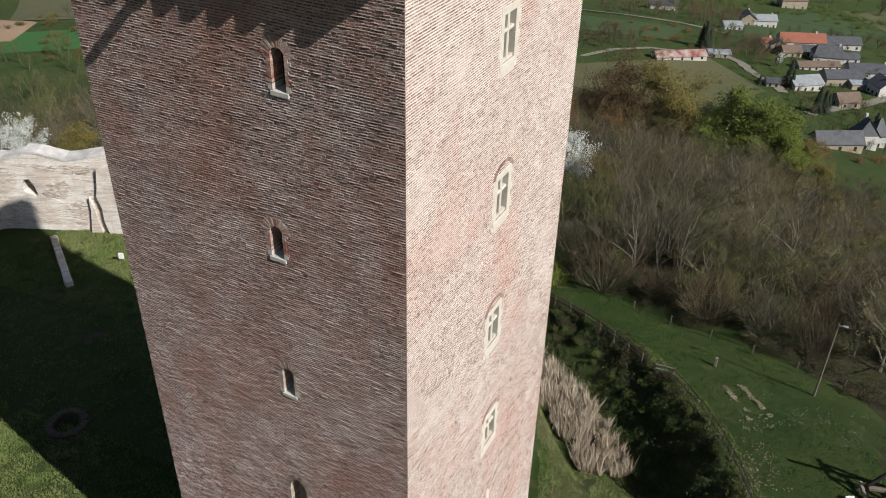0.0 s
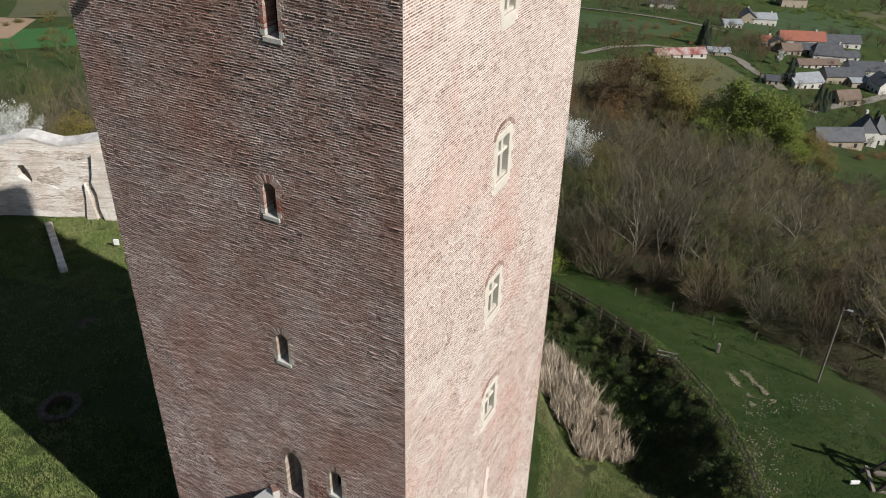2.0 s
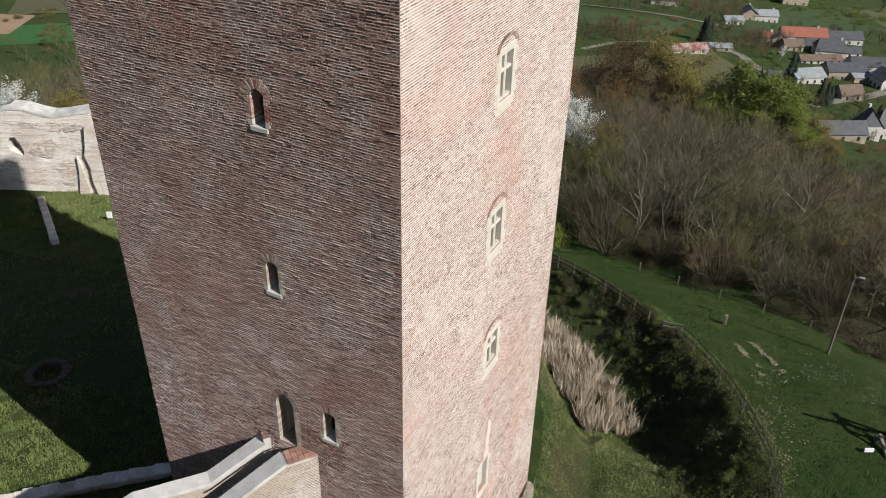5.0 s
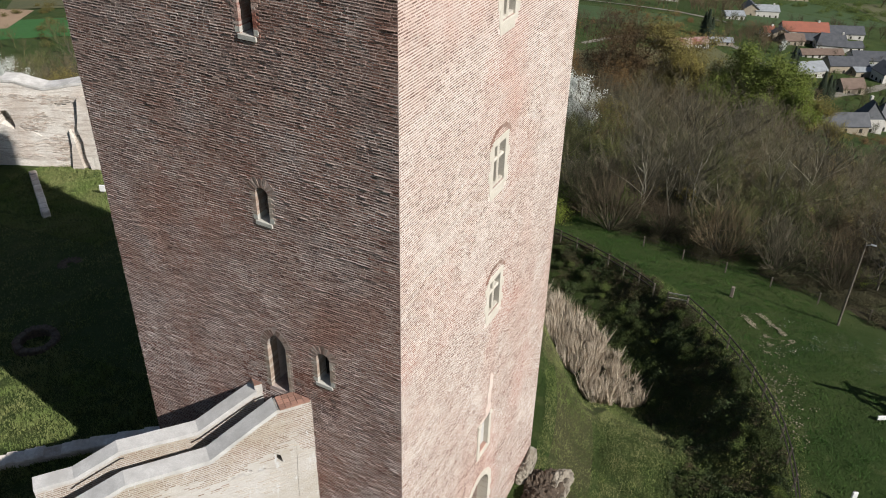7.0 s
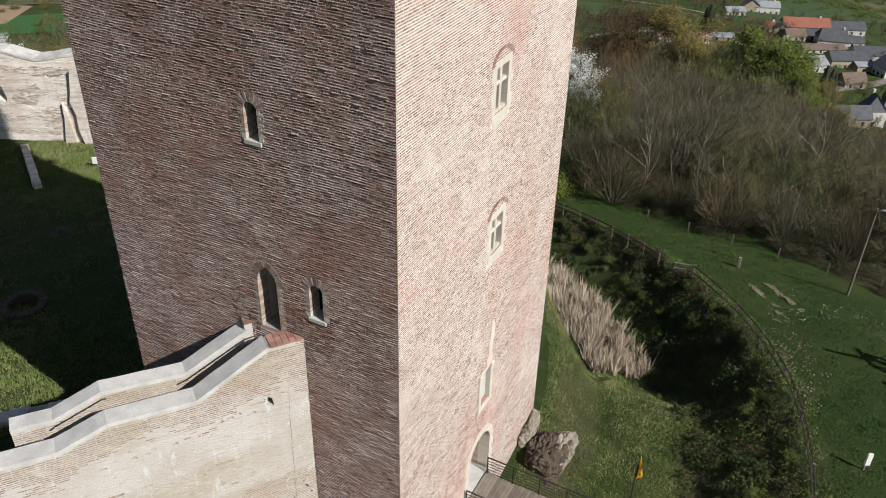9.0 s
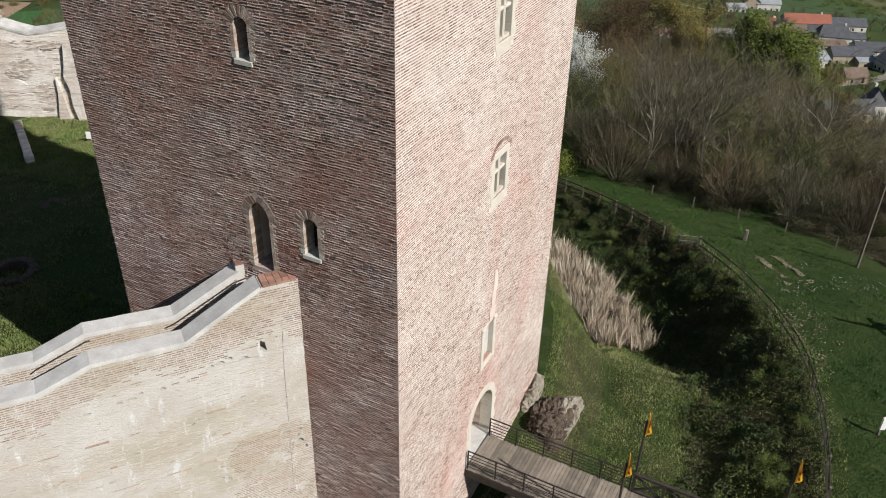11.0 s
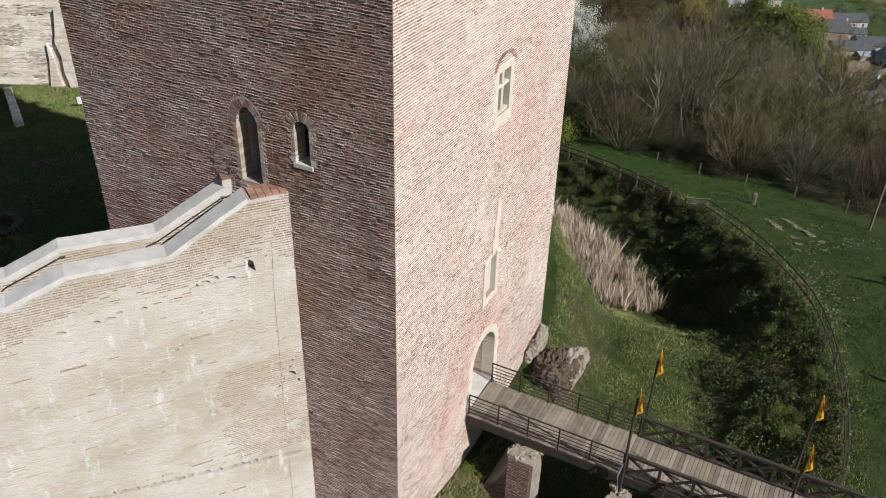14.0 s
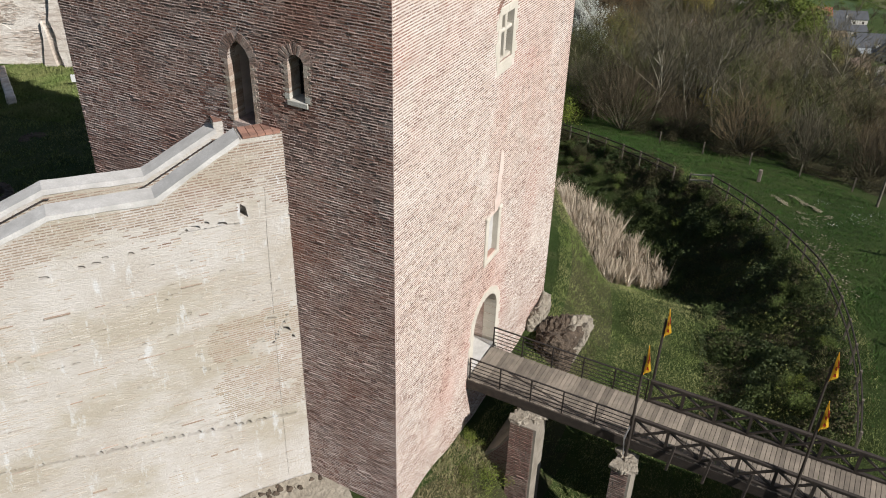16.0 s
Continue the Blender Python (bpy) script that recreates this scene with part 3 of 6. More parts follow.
def cross_window(y, z, w, h, hood):
    """A stone cross window: toothed jambs, sill, lintel, mullion and transom."""
    m = EAST(y, z)
    win = part("window", Geo().box(-w / 2 - 0.22, w / 2 + 0.22, -0.035, 0.5, -0.17, -0.005, m, 0, 0.012), LIMESTONE, tower, "pale stone cross window")
    zz, k = -0.005, 0
    while zz < h - 0.02:
        hh = min(random.choice((0.26, 0.32, 0.38)), h - zz)
        for side in (-1, 1):
            ln = 0.36 if (k + (side > 0)) % 2 else 0.22
            a, b = sorted((side * (w / 2 - 0.008), side * (w / 2 + ln)))
            part("stone_block", Geo().box(a, b, -0.02, 0.5, zz + 0.003, zz + hh - 0.003, m, 0, 0.008), LIMESTONE, win)
        zz, k = zz + hh, k + 1
    part("apron_stone", Geo().box(-w / 2 - 0.12, w / 2 + 0.05, -0.018, 0.5, -0.42, -0.175, m, 0, 0.01), LIMESTONE, win)
    part("lintel", Geo().box(-w / 2 - 0.22, 0.0, -0.022, 0.5, h, h + 0.24, m, 0, 0.01), LIMESTONE, win)
    part("lintel", Geo().box(0.004, w / 2 + 0.22, -0.024, 0.5, h, h + 0.24, m, 0, 0.01), LIMESTONE, win)
    part("mullion", Geo().box(-0.065, 0.065, 0.03, 0.25, 0, h, m, 0, 0.03), LIMESTONE, win)
    part("transom", Geo().box(-w / 2, w / 2, 0.034, 0.26, h * 0.60, h * 0.60 + 0.12, m, 0, 0.03), LIMESTONE, win)
    for side in (-1, 1):
        a, b = sorted((side * 0.065, side * w / 2))
        for lo, hi in ((0.0, h * 0.60), (h * 0.60 + 0.12, h)):
            part("pane", Geo().box(a, b, 0.20, 0.21, lo, hi, m), GLASS, win)
        part("sill_block", Geo().prism([(a, 0), (b, 0), (b, 0.10), (a, 0.10)], EAST(y, z, -0.05), 0.12), LIMESTONE, win)
    if hood:
        arc = Geo()
        n = 15
        for k in range(n):
            a = math.pi * (k + 0.5) / n
            r0, r1 = w / 2 + 0.16, w / 2 + 0.36
            arc.add([m @ Vector((x * r, d, h + 0.13 + zz * r * 0.60)) for d in (-0.022, 0.1) for x, zz, r in
                     ((math.cos(a - 0.085), math.sin(a - 0.085), r0), (math.cos(a + 0.085), math.sin(a + 0.085), r0), (math.cos(a + 0.085), math.sin(a + 0.085), r1), (math.cos(a - 0.085), math.sin(a - 0.085), r1))],
                    [(0, 3, 2, 1), (4, 5, 6, 7), (0, 1, 5, 4), (1, 2, 6, 5), (2, 3, 7, 6), (3, 0, 4, 7)])
        tagged(part("relieving_arch", arc, BRICK_LIT, win, "rose brick relieving arch"), kind="stuff")


for i, (y, z, w, h) in enumerate(CROSSES):
    cross_window(y, z, w, h, i in (1, 2, 3))


def niche_frame():
    y, z, w, h = NICHE
    m, g = EAST(y, z), Geo()
    for side in (-1, 1):
        a, b = sorted((side * (w / 2 - 0.008), side * (w / 2 + 0.20)))
        g.box(a, b, -0.06, 0.5, -0.05, h, m, 0, 0.02)
        a, b = sorted((side * (w / 2 - 0.02), side * (w / 2 + 0.24)))
        g.box(a, b, -0.10, 0.3, h, h + 0.16, m, 0, 0.03)
    g.box(-w / 2 - 0.22, w / 2 + 0.22, -0.07, 0.5, -0.22, -0.05, m, 0, 0.02)
    fr = part("niche_frame", g, LIMESTONE, tower, "carved stone frame of an empty niche")
    part("niche_panel", Geo().box(-w / 2, w / 2, 0.16, 0.34, 0, h, m), COPING, fr, "pale plastered niche back")
    f = Geo()
    f.prism([(-0.12, 0), (0.32, 0), (0.36, 0.45), (0.30, 0.6), (0.33, 1.15), (0.42, 1.3), (0.38, 1.9), (0.28, 2.15), (0.12, 2.1), (0.06, 1.35), (-0.04, 1.2), (0.0, 0.62), (-0.16, 0.45)], EAST(y + 0.15, z + h + 0.14, 0.035), 0.2)
    part("finial", f, MORTAR_LIT, fr, "worn carved finial over the niche")


niche_frame()


def gate_surround():
    y, z, w, h = GATE
    m = EAST(y, z)
    sur = part("gate_surround", Geo().box(-w / 2 - 0.30, w / 2 + 0.30, -0.05, 0.2, -0.42, -0.13, m, 0, 0.02), LIMESTONE, tower, "round-arched stone gateway surround")
    n = 13
    r0, r1 = w / 2, w / 2 + 0.26
    for k in range(n):
        a0, a1 = math.pi * k / n + 0.006, math.pi * (k + 1) / n - 0.006
        e = 0.05 * (k % 2)
        vs = [m @ Vector((math.cos(a) * r, d, h - w / 2 + math.sin(a) * r)) for d in (-0.02, 0.5) for a, r in ((a0, r0 - 0.006), (a1, r0 - 0.006), (a1, r1 + e), (a0, r1 + e))]
        part("voussoir", Geo().add(vs, [(0, 3, 2, 1), (4, 5, 6, 7), (0, 1, 5, 4), (1, 2, 6, 5), (2, 3, 7, 6), (3, 0, 4, 7)]), LIMESTONE, sur)
    zz, k = -0.13, 0
    while zz < h - w / 2 - 0.02:
        hh = min(0.36, h - w / 2 - zz)
        for side in (-1, 1):
            ln = 0.36 if (k + (side > 0)) % 2 else 0.24
            a, b = sorted((side * (w / 2 - 0.006), side * (w / 2 + ln)))
            part("jamb_stone", Geo().box(a, b, -0.02, 0.5, zz + 0.003, zz + hh - 0.003, m, 0, 0.01), LIMESTONE, sur)
        zz, k = zz + hh, k + 1
    part("threshold", Geo().box(-w / 2, w / 2, 0.0, 2.6, -0.12, 0.03, m), COPING, sur, "pale stone threshold")
    part("passage_wall", Geo().box(-w / 2 - 0.4, w / 2 + 0.4, 1.2, 1.4, -0.1, h + 0.2, m), PLASTER, sur, "plastered wall inside the gate")


gate_surround()


def build_crown():
    """The head of the keep: corbels under an overhanging parapet."""
    z = 34.1
    for k in range(12):
        x = -0.35 - k * 0.95
        part("corbel", Geo().box(x - 0.17, x + 0.17, -0.68, 0.1, z, z + 0.75, None, 0, 0.04), LIMESTONE, tower)
    for k in range(13):
        y = 0.5 + k * 0.98
        part("corbel", Geo().box(-0.1, 0.55, y - 0.17, y + 0.17, z, z + 0.75, None, 0, 0.04), LIMESTONE, tower)
    p = Geo()
    p.box(-TW - 0.1, 0.6, -0.74, 0.1, z + 0.75, z + 1.2)
    p.box(0.1, 0.6, 0.1, TL + 0.3, z + 0.75, z + 1.2)
    part("parapet", p, MORTAR_DIM, tower)
    # Unseen beam, added and angled only to cast the slanting shadow below.
    part("hoist_beam", Geo().bar((-5.69, 0.3, 35.2), (-4.48, -1.62, 35.2), 0.2), TIMBER_DARK, tower, "unseen beam added above the keep's face to cast its slanting shadow")
    part("roof", Geo().box(-TW, 0.1, 0.1, TL, TOP, TOP + 0.1), COPING, tower)


build_crown()


def shadow_turret():
    """Unseen eight-sided block against the north side, added to widen the keep's shadow."""
    ring = [(-9.9 + 2.0 * math.cos(radians(22.5 + 45 * k)), 13.2 + 2.0 * math.sin(radians(22.5 + 45 * k))) for k in range(8)]
    vs = [(x, y, z) for z in (-4.0, 35.3) for x, y in ring]
    part("shadow_turret", Geo().add(vs, [tuple(range(7, -1, -1)), tuple(range(8, 16))] + [(k, (k + 1) % 8, 8 + (k + 1) % 8, 8 + k) for k in range(8)]), MORTAR_DIM, tower)


shadow_turret()

# ---- the curtain wall with its stair ----
curtain = thing("curtain_wall", "pale limewashed brick curtain wall with a stepped wall walk", "wall")
WALL_LEN, THICK = 24.0, 2.1
PROFILE = ((0.0, 13.02), (1.12, 13.02), (1.16, 13.04), (3.50, 11.73), (6.1, 11.80), (7.62, 11.26), (9.3, 11.30), (24.0, 11.20))
REAR_PROFILE = ((0.0, 12.66), (1.5, 12.64), (3.55, 11.60), (6.12, 11.73), (7.6, 11.16), (8.8, 11.20), (24.0, 11.2))


def crest(s, line=PROFILE):
    for (a, za), (b, zb) in zip(line, line[1:]):
        if s <= b:
            return za + (zb - za) * (s - a) / (b - a)
    return line[-1][1]


def rear_crest(s):
    return crest(s, REAR_PROFILE)


def along_wall(s, back, z):
    p = WALL_P + WALL_D * s - WALL_N * back
    return Vector((p.x, p.y, z))


def wall_run(g, stations, back0, back1, low, high, mi=0):
    """A strip of masonry along the wall between two depths; low and high give z by the way along it."""
    vs = []
    for s in stations:
        vs += [along_wall(s, back0, low(s)), along_wall(s, back1, low(s)), along_wall(s, back1, high(s)), along_wall(s, back0, high(s))]
    fs = []
    for i in range(len(stations) - 1):
        a, b = i * 4, i * 4 + 4
        fs += [(a + k, a + (k + 1) % 4, b + (k + 1) % 4, b + k) for k in range(4)]
    e = (len(stations) - 1) * 4
    fs += [(3, 2, 1, 0), (e, e + 1, e + 2, e + 3)]
    g.add(vs, fs, mi)


STATIONS = [0.0, 1.12, 1.16, 2.4, 3.5, 4.9, 6.1, 7.62, 9.3, 12, 15, 18, 21, 24]
REAR_STATIONS = [1.45, 2.5, 3.55, 4.9, 6.12, 7.6, 8.8]
FRONT, REAR = (0.0, 0.60), (1.58, 2.1)
body = Geo()
wall_run(body, STATIONS, 0.0, THICK, lambda s: -2.0, lambda s: crest(s) - 1.45)


def wall_hole(g, s, z, w, h, depth, skew=0.0):
    """A broken-out pocket in the wall face."""
    vs = [along_wall(s + a * w / 2, d, z + b * h / 2 + a * skew) for d in (-0.1, depth) for a, b in ((-1, -1), (1, -0.8), (0.5, 1), (-0.6, 0.5))]
    g.add(vs, [(3, 2, 1, 0), (4, 5, 6, 7), (0, 1, 5, 4), (1, 2, 6, 5), (2, 3, 7, 6), (3, 0, 4, 7)])


pockets, POCKETS = Geo(), []


def pocket(s, z, w, h, d, skew=0.0):
    wall_hole(pockets, s, z, w, h, d, skew)
    POCKETS.append((s, z, w, h))


for s, z, w, h, d in ((1.28, 10.85, 0.24, 0.46, 0.35), (1.90, 10.58, 0.34, 0.14, 0.25), (2.30, 10.70, 0.16, 0.12, 0.2), (0.42, 6.45, 0.30, 0.24, 0.25), (0.22, 6.1, 0.14, 0.18, 0.2), (0.85, 7.0, 0.4, 0.10, 0.12)):
    pocket(s, z, w, h, d)
for k in range(30):
    s = 1.45 + k * 0.09
    pocket(s, 10.50 + 0.05 * noise.noise(Vector((s * 3, 0, 0))) + 0.03 * (s - 1.4), 0.11, random.uniform(0.02, 0.07), 0.10)
for k in range(14):
    pocket(0.22 + 0.05 * k + random.uniform(-0.03, 0.03), 7.2 - 0.09 * k + random.uniform(-0.05, 0.05), random.uniform(0.05, 0.13), random.uniform(0.04, 0.12), 0.12)
for k in range(16):
    pocket(2.6 + k * 0.3 + random.uniform(-0.06, 0.06), 10.5 + random.uniform(-0.18, 0.18) - 0.02 * k, random.uniform(0.12, 0.36), random.uniform(0.05, 0.14), 0.12)
for k in range(46):
    s = 0.5 + k * 0.235 + random.uniform(-0.06, 0.06)
    pocket(s, 2.98 + (s - 0.7) * 0.115 + random.uniform(-0.02, 0.02), 0.30 * random.uniform(0.7, 1.1), 0.17 * random.uniform(0.5, 1.3), 0.16, -0.015)
for k in range(40):
    pocket(random.uniform(0.3, 3.2), random.uniform(3.6, 8.6), random.uniform(0.08, 0.22), random.uniform(0.03, 0.06), 0.06, -0.01)
for k in range(60):
    pocket(random.uniform(2.0, 9), random.uniform(1.5, 10.0), random.uniform(0.08, 0.3), random.uniform(0.03, 0.07), 0.07, -0.01)
lower = carve(body.mesh("wall_body"), pockets.mesh("pockets"))
lower.materials.clear()
lower.materials.append(MORTAR_C)
part("wall_body", lower, None, curtain)
for (a, b), stations, top in ((FRONT, STATIONS[1:], crest), (REAR, REAR_STATIONS, rear_crest)):
    pp = Geo()
    wall_run(pp, stations, a, b, lambda s: crest(s) - 1.45, lambda s: top(s) - 0.06)
    part("parapet", pp, MORTAR_C, curtain)
for (a, b), stations, top in ((FRONT, STATIONS[2:], crest), (REAR, REAR_STATIONS, rear_crest)):
    cap = Geo()
    fine = [p + (q - p) * k / 6 for p, q in zip(stations, stations[1:]) for k in range(6)] + [stations[-1]]
    wall_run(cap, fine, a - 0.03, b + 0.03, lambda s: top(s) - 0.13 - 0.05 * noise.noise(Vector((s * 1.7, b, 0))), lambda s: top(s) + 0.02 + 0.012 * noise.noise(Vector((s * 2.3, a, 4))))
    part("coping", cap, COPING, curtain, "smooth grey lime coping")
# block of the stair head, paved with tiles
head = Geo()
wall_run(head, [-0.3, 1.12], 0.0, 0.62, lambda s: 11.57, lambda s: 13.0)
part("stair_head", head, MORTAR_C, curtain)
for i in range(5):
    for j in range(3):
        t = Geo()
        wall_run(t, [0.06 + i * 0.205, 0.06 + i * 0.205 + 0.19], -0.03 + j * 0.215, -0.03 + j * 0.215 + 0.20, lambda s: 12.99, lambda s: 13.06)
        part("tile", t, TILE_RED, curtain)
pier = Geo()
wall_run(pier, [1.02, 1.50], 1.64, 2.24, lambda s: 11.0, lambda s: 12.84)
part("stair_pier", pier, MORTAR_C, curtain)
for i in range(2):
    for j in range(3):
        t = Geo()
        wall_run(t, [1.01 + i * 0.25, 1.01 + i * 0.25 + 0.24], 1.63 + j * 0.212, 1.63 + j * 0.212 + 0.197, lambda s: 12.84, lambda s: 12.90)
        part("tile", t, TILE_RED, curtain)
for k in range(9):
    s = 1.05 + k * 0.30
    t = Geo()
    wall_run(t, [s, s + 0.34], 0.60, 1.58, lambda q: 10.3, lambda q, k=k: 11.95 - 0.155 * k)
    part("step", t, COPING, curtain)
for a, b in ((3.72, 6.1), (6.1, 7.62), (7.62, 24.0)):
    t = Geo()
    wall_run(t, [a, b], 0.60, 1.58, lambda q: crest(q) - 1.46, lambda q: crest(q) - 1.05)
    part("walkway", t, COPING, curtain)
rail = Geo()
for ends in ((1.25, 1.6, 2.5, 3.55, 3.85), (6.0, 6.12, 7.6, 7.75)):
    rail.tube([along_wall(s, 1.50, rear_crest(s) - 0.24 - 0.10 * (s in (3.85, 7.75))) for s in ends], [0.022] * len(ends), 6)
    for s in ends[1:-1]:
        rail.tube([along_wall(s, 1.50, rear_crest(s) - 0.24), along_wall(s, 1.60, rear_crest(s) - 0.30)], [0.014] * 2, 5)
part("handrail", rail, IRON, curtain, "thin black iron handrail")
foot = Geo()
for k in range(160):
    s, d = random.uniform(-0.2, 9), random.uniform(-0.5, 0.3)
    c = along_wall(s, -0.25 + d * 0.5, 0)
    r = random.uniform(0.05, 0.15)
    foot.box(-r, r, -r * 0.8, r * 0.8, -r * 0.6, r * 0.6, Matrix.Translation((c.x, c.y, height(c.x, c.y) + r * 0.2)) @ Euler((random.random(), random.random(), random.random() * 3)).to_matrix().to_4x4(), 0, r * 0.25)
part("footing_rubble", foot, RUBBLE, curtain)

cable = Geo().tube([along_wall(0.62, -0.012, 11.45), along_wall(0.70, -0.012, 9.8), along_wall(0.73, -0.012, 7.8), along_wall(0.80, -0.012, 4.0), along_wall(0.82, -0.012, 0.2)], [0.007] * 5, 5)
part("cable", cable, MORTAR_C, curtain, "thin limewashed cable down the wall face")
apron = Geo()
for i in range(13):
    for j in range(7):
        p = along_wall(-0.9 + i * 0.5, -0.05 - j * 0.34, 0)
        apron.v.append((p.x, p.y, height(p.x, p.y) + lumps(p.x, p.y) + 0.10 * (1 - j / 6) + 0.02 + 0.05 * noise.noise(Vector((p.x * 2.1, p.y * 2.1, 1)))))
for i in range(12):
    for j in range(6):
        apron.f.append((i * 7 + j, i * 7 + j + 1, i * 7 + j + 8, i * 7 + j + 7))
        apron.mi.append(0)
single("gravel_apron", apron, APRON, "pale stony earth at the foot of the wall", "ground", kind="structure")

# ---- the footbridge ----
bridge = thing("footbridge", "timber footbridge with iron railings and cross-braced sides", "bridge")
DECK, BY0, BY1, BX1 = 1.85, 5.10, 7.15, 21.0
for k in range(int(BX1 / 0.155)):
    x = 0.05 + k * 0.155
    g = Geo().box(x, x + 0.143, BY0 - 0.04 + random.uniform(-0.02, 0.02), BY1 + 0.04 + random.uniform(-0.02, 0.02), DECK - 0.05, DECK + random.uniform(-0.004, 0.006), None, 0, 0.006)
    part("plank", g, TIMBER_GREY, bridge)
for y in (BY0 + 0.05, (BY0 + BY1) / 2, BY1 - 0.05):
    part("beam", Geo().box(0.02, BX1, y - 0.11, y + 0.11, DECK - 0.45, DECK - 0.055, None, 0, 0.01), TIMBER_DARK, bridge)
for y in (BY0, BY1):
    for k in range(6):
        x = 0.12 + k * 1.2
        part("railing_post", Geo().box(x - 0.022, x + 0.022, y - 0.022, y + 0.022, DECK - 0.2, DECK + 0.98), IRON, bridge)
    part("handrail", Geo().box(0.1, 6.14, y - 0.03, y + 0.03, DECK + 0.95, DECK + 0.99, None, 0, 0.008), IRON, bridge)
    for k in range(5):
        z = DECK + 0.10 + k * 0.165
        part("railing_bar", Geo().box(0.1, 6.14, y - 0.011, y + 0.011, z, z + 0.022), IRON, bridge)
    # cross-braced side
    x = 6.25
    part("top_chord", Geo().box(6.2, BX1, y - 0.06, y + 0.06, DECK + 0.88, DECK + 1.0, None, 0, 0.01), TIMBER_DARK, bridge)
    part("bottom_chord", Geo().box(6.2, BX1, y - 0.06, y + 0.06, DECK + 0.02, DECK + 0.12, None, 0, 0.01), TIMBER_DARK, bridge)
    while x < BX1 - 0.5:
        part("truss_post", Geo().box(x - 0.05, x + 0.05, y - 0.05, y + 0.05, DECK - 0.3, DECK + 0.9), TIMBER_DARK, bridge)
        for a, b in ((0.10, 0.88), (0.88, 0.10)):
            part("brace", Geo().bar((x, y + 0.03 * (a - b), DECK + a), (x + 1.15, y + 0.03 * (a - b), DECK + b), 0.07), TIMBER_DARK, bridge)
        x += 1.15


def brick_pier(x0, x1, y0, y1, z0, z1, label):
    p = thing("bridge_pier", label, "pier", ((x0 + x1) / 2, (y0 + y1) / 2, z0), group="piers of the footbridge")
    cx, cy = (x0 + x1) / 2, (y0 + y1) / 2
    part("pier_core", Geo().box(x0 - cx, x1 - cx, y0 - cy, y1 - cy, 0, z1 - z0), MORTAR_P, p)
    rng = np.random.default_rng(int(x0 * 100))
    for o, a, out, w in (((x0 - cx, y0 - cy, 0), (1, 0, 0), (0, -1, 0), x1 - x0 - 0.08),):
        rows = course_bricks(w, 0.0, z1 - z0 - 0.02, 0.085, lambda z: [], rng)
        tagged(part("brickwork", brick_mesh("brickwork", rows, o, a, out, 0.02, 0.02, rng, BRICK_P), None, p), kind="stuff")
    top = Geo()
    for k in range(14):
        r = random.uniform(0.10, 0.2)
        top.box(-r, r, -r, r, -r * 0.5, r * 0.5, Matrix.Translation((random.uniform(x0 - cx, x1 - cx), random.uniform(y0 - cy, y1 - cy), z1 - z0)) @ Matrix.Rotation(random.random() * 3, 4, "Z"), 0, 0.03)
    tagged(part("capping", top, RUBBLE_PALE, p, "pale broken rubble top"), kind="stuff")
    return p


brick_pier(2.12, 3.12, 4.35, 5.35, -5.2, 1.30, "ruined brick pier under the footbridge")
flank = thing("broken_abutment", "sloping broken brick mass beside the bridge pier", "ruin", (0, 0, 0))
part("core", Geo().prism([(0.7, -5.2), (2.11, -5.2), (2.11, 0.55), (1.9, 0.1), (1.6, -0.5), (1.2, -0.9), (0.7, -1.8)], Matrix.Translation((0, 4.6, 0)), 2.2), MORTAR_P, flank)
flank_rng = np.random.default_rng(12)
tagged(part("brickwork", brick_mesh("brickwork", course_bricks(1.7, -5.0, 0.7, 0.085, lambda z: [], flank_rng, 0.24, lambda z: (max(0.0, min(1.38, 0.1 + (z + 1.8) * 0.64)), 1.4)), (0.7, 4.6, 0), (1, 0, 0), (0, -1, 0), 0.02, 0.02, flank_rng, BRICK_P), None, flank), kind="stuff")
brick_pier(5.93, 6.62, 4.30, 5.3, -5.2, 1.0, "short brick pier carrying a flag mast")
for x in (7.7, 8.9, 10.2):
    prop = Geo().bar((x, BY0 - 0.08, DECK + 0.4), (x - 0.08, BY0 - 0.35, DECK - 0.5), 0.08)
    part("strut", prop, TIMBER_DARK, bridge)


def flag_mast(x, y, z0, z1, lean):
    f = thing("flag_mast", "dark pole with a yellow and red pennant", "flag mast", (x, y, z0), group="flag masts on the footbridge")
    h = z1 - z0
    part("mast", Geo().tube([(0, 0, 0), (0, 0, h)], [0.055, 0.04], 8), TIMBER_DARK, f)
    # a limp, notched pennant that hangs along the mast's head
    w, hh, n = 0.26, 1.15, 9
    g = Geo()
    vs, fs, mi = [], [], []
    for i in range(n + 1):
        k = i / n
        wid = w * (0.06 + 0.94 * k ** 0.8) * (1 - 0.92 * ss(0.80, 1.0, k))
        for j in range(4):
            q = j / 3
            vs.append((0.05 + lean * q * wid, 0.05 * math.sin(5 * k + 3 * q) - 0.3 * q * wid, h + 0.45 - k * hh))
    for i in range(n):
        for j in range(3):
            fs.append((i * 4 + j, i * 4 + j + 1, i * 4 + j + 5, i * 4 + j + 4))
            mi.append(1 if (i in (4, 6) and j == 1) or (j == 2 and 1 < i < 4) else 0)
    g.v, g.f, g.mi = vs, fs, mi
    pen = part("pennant", g, (FLAG_YELLOW, FLAG_RED), f, "limp yellow pennant with red stripes")
    mod = pen.modifiers.new("cloth", "SOLIDIFY")
    mod.thickness = 0.006
    return f


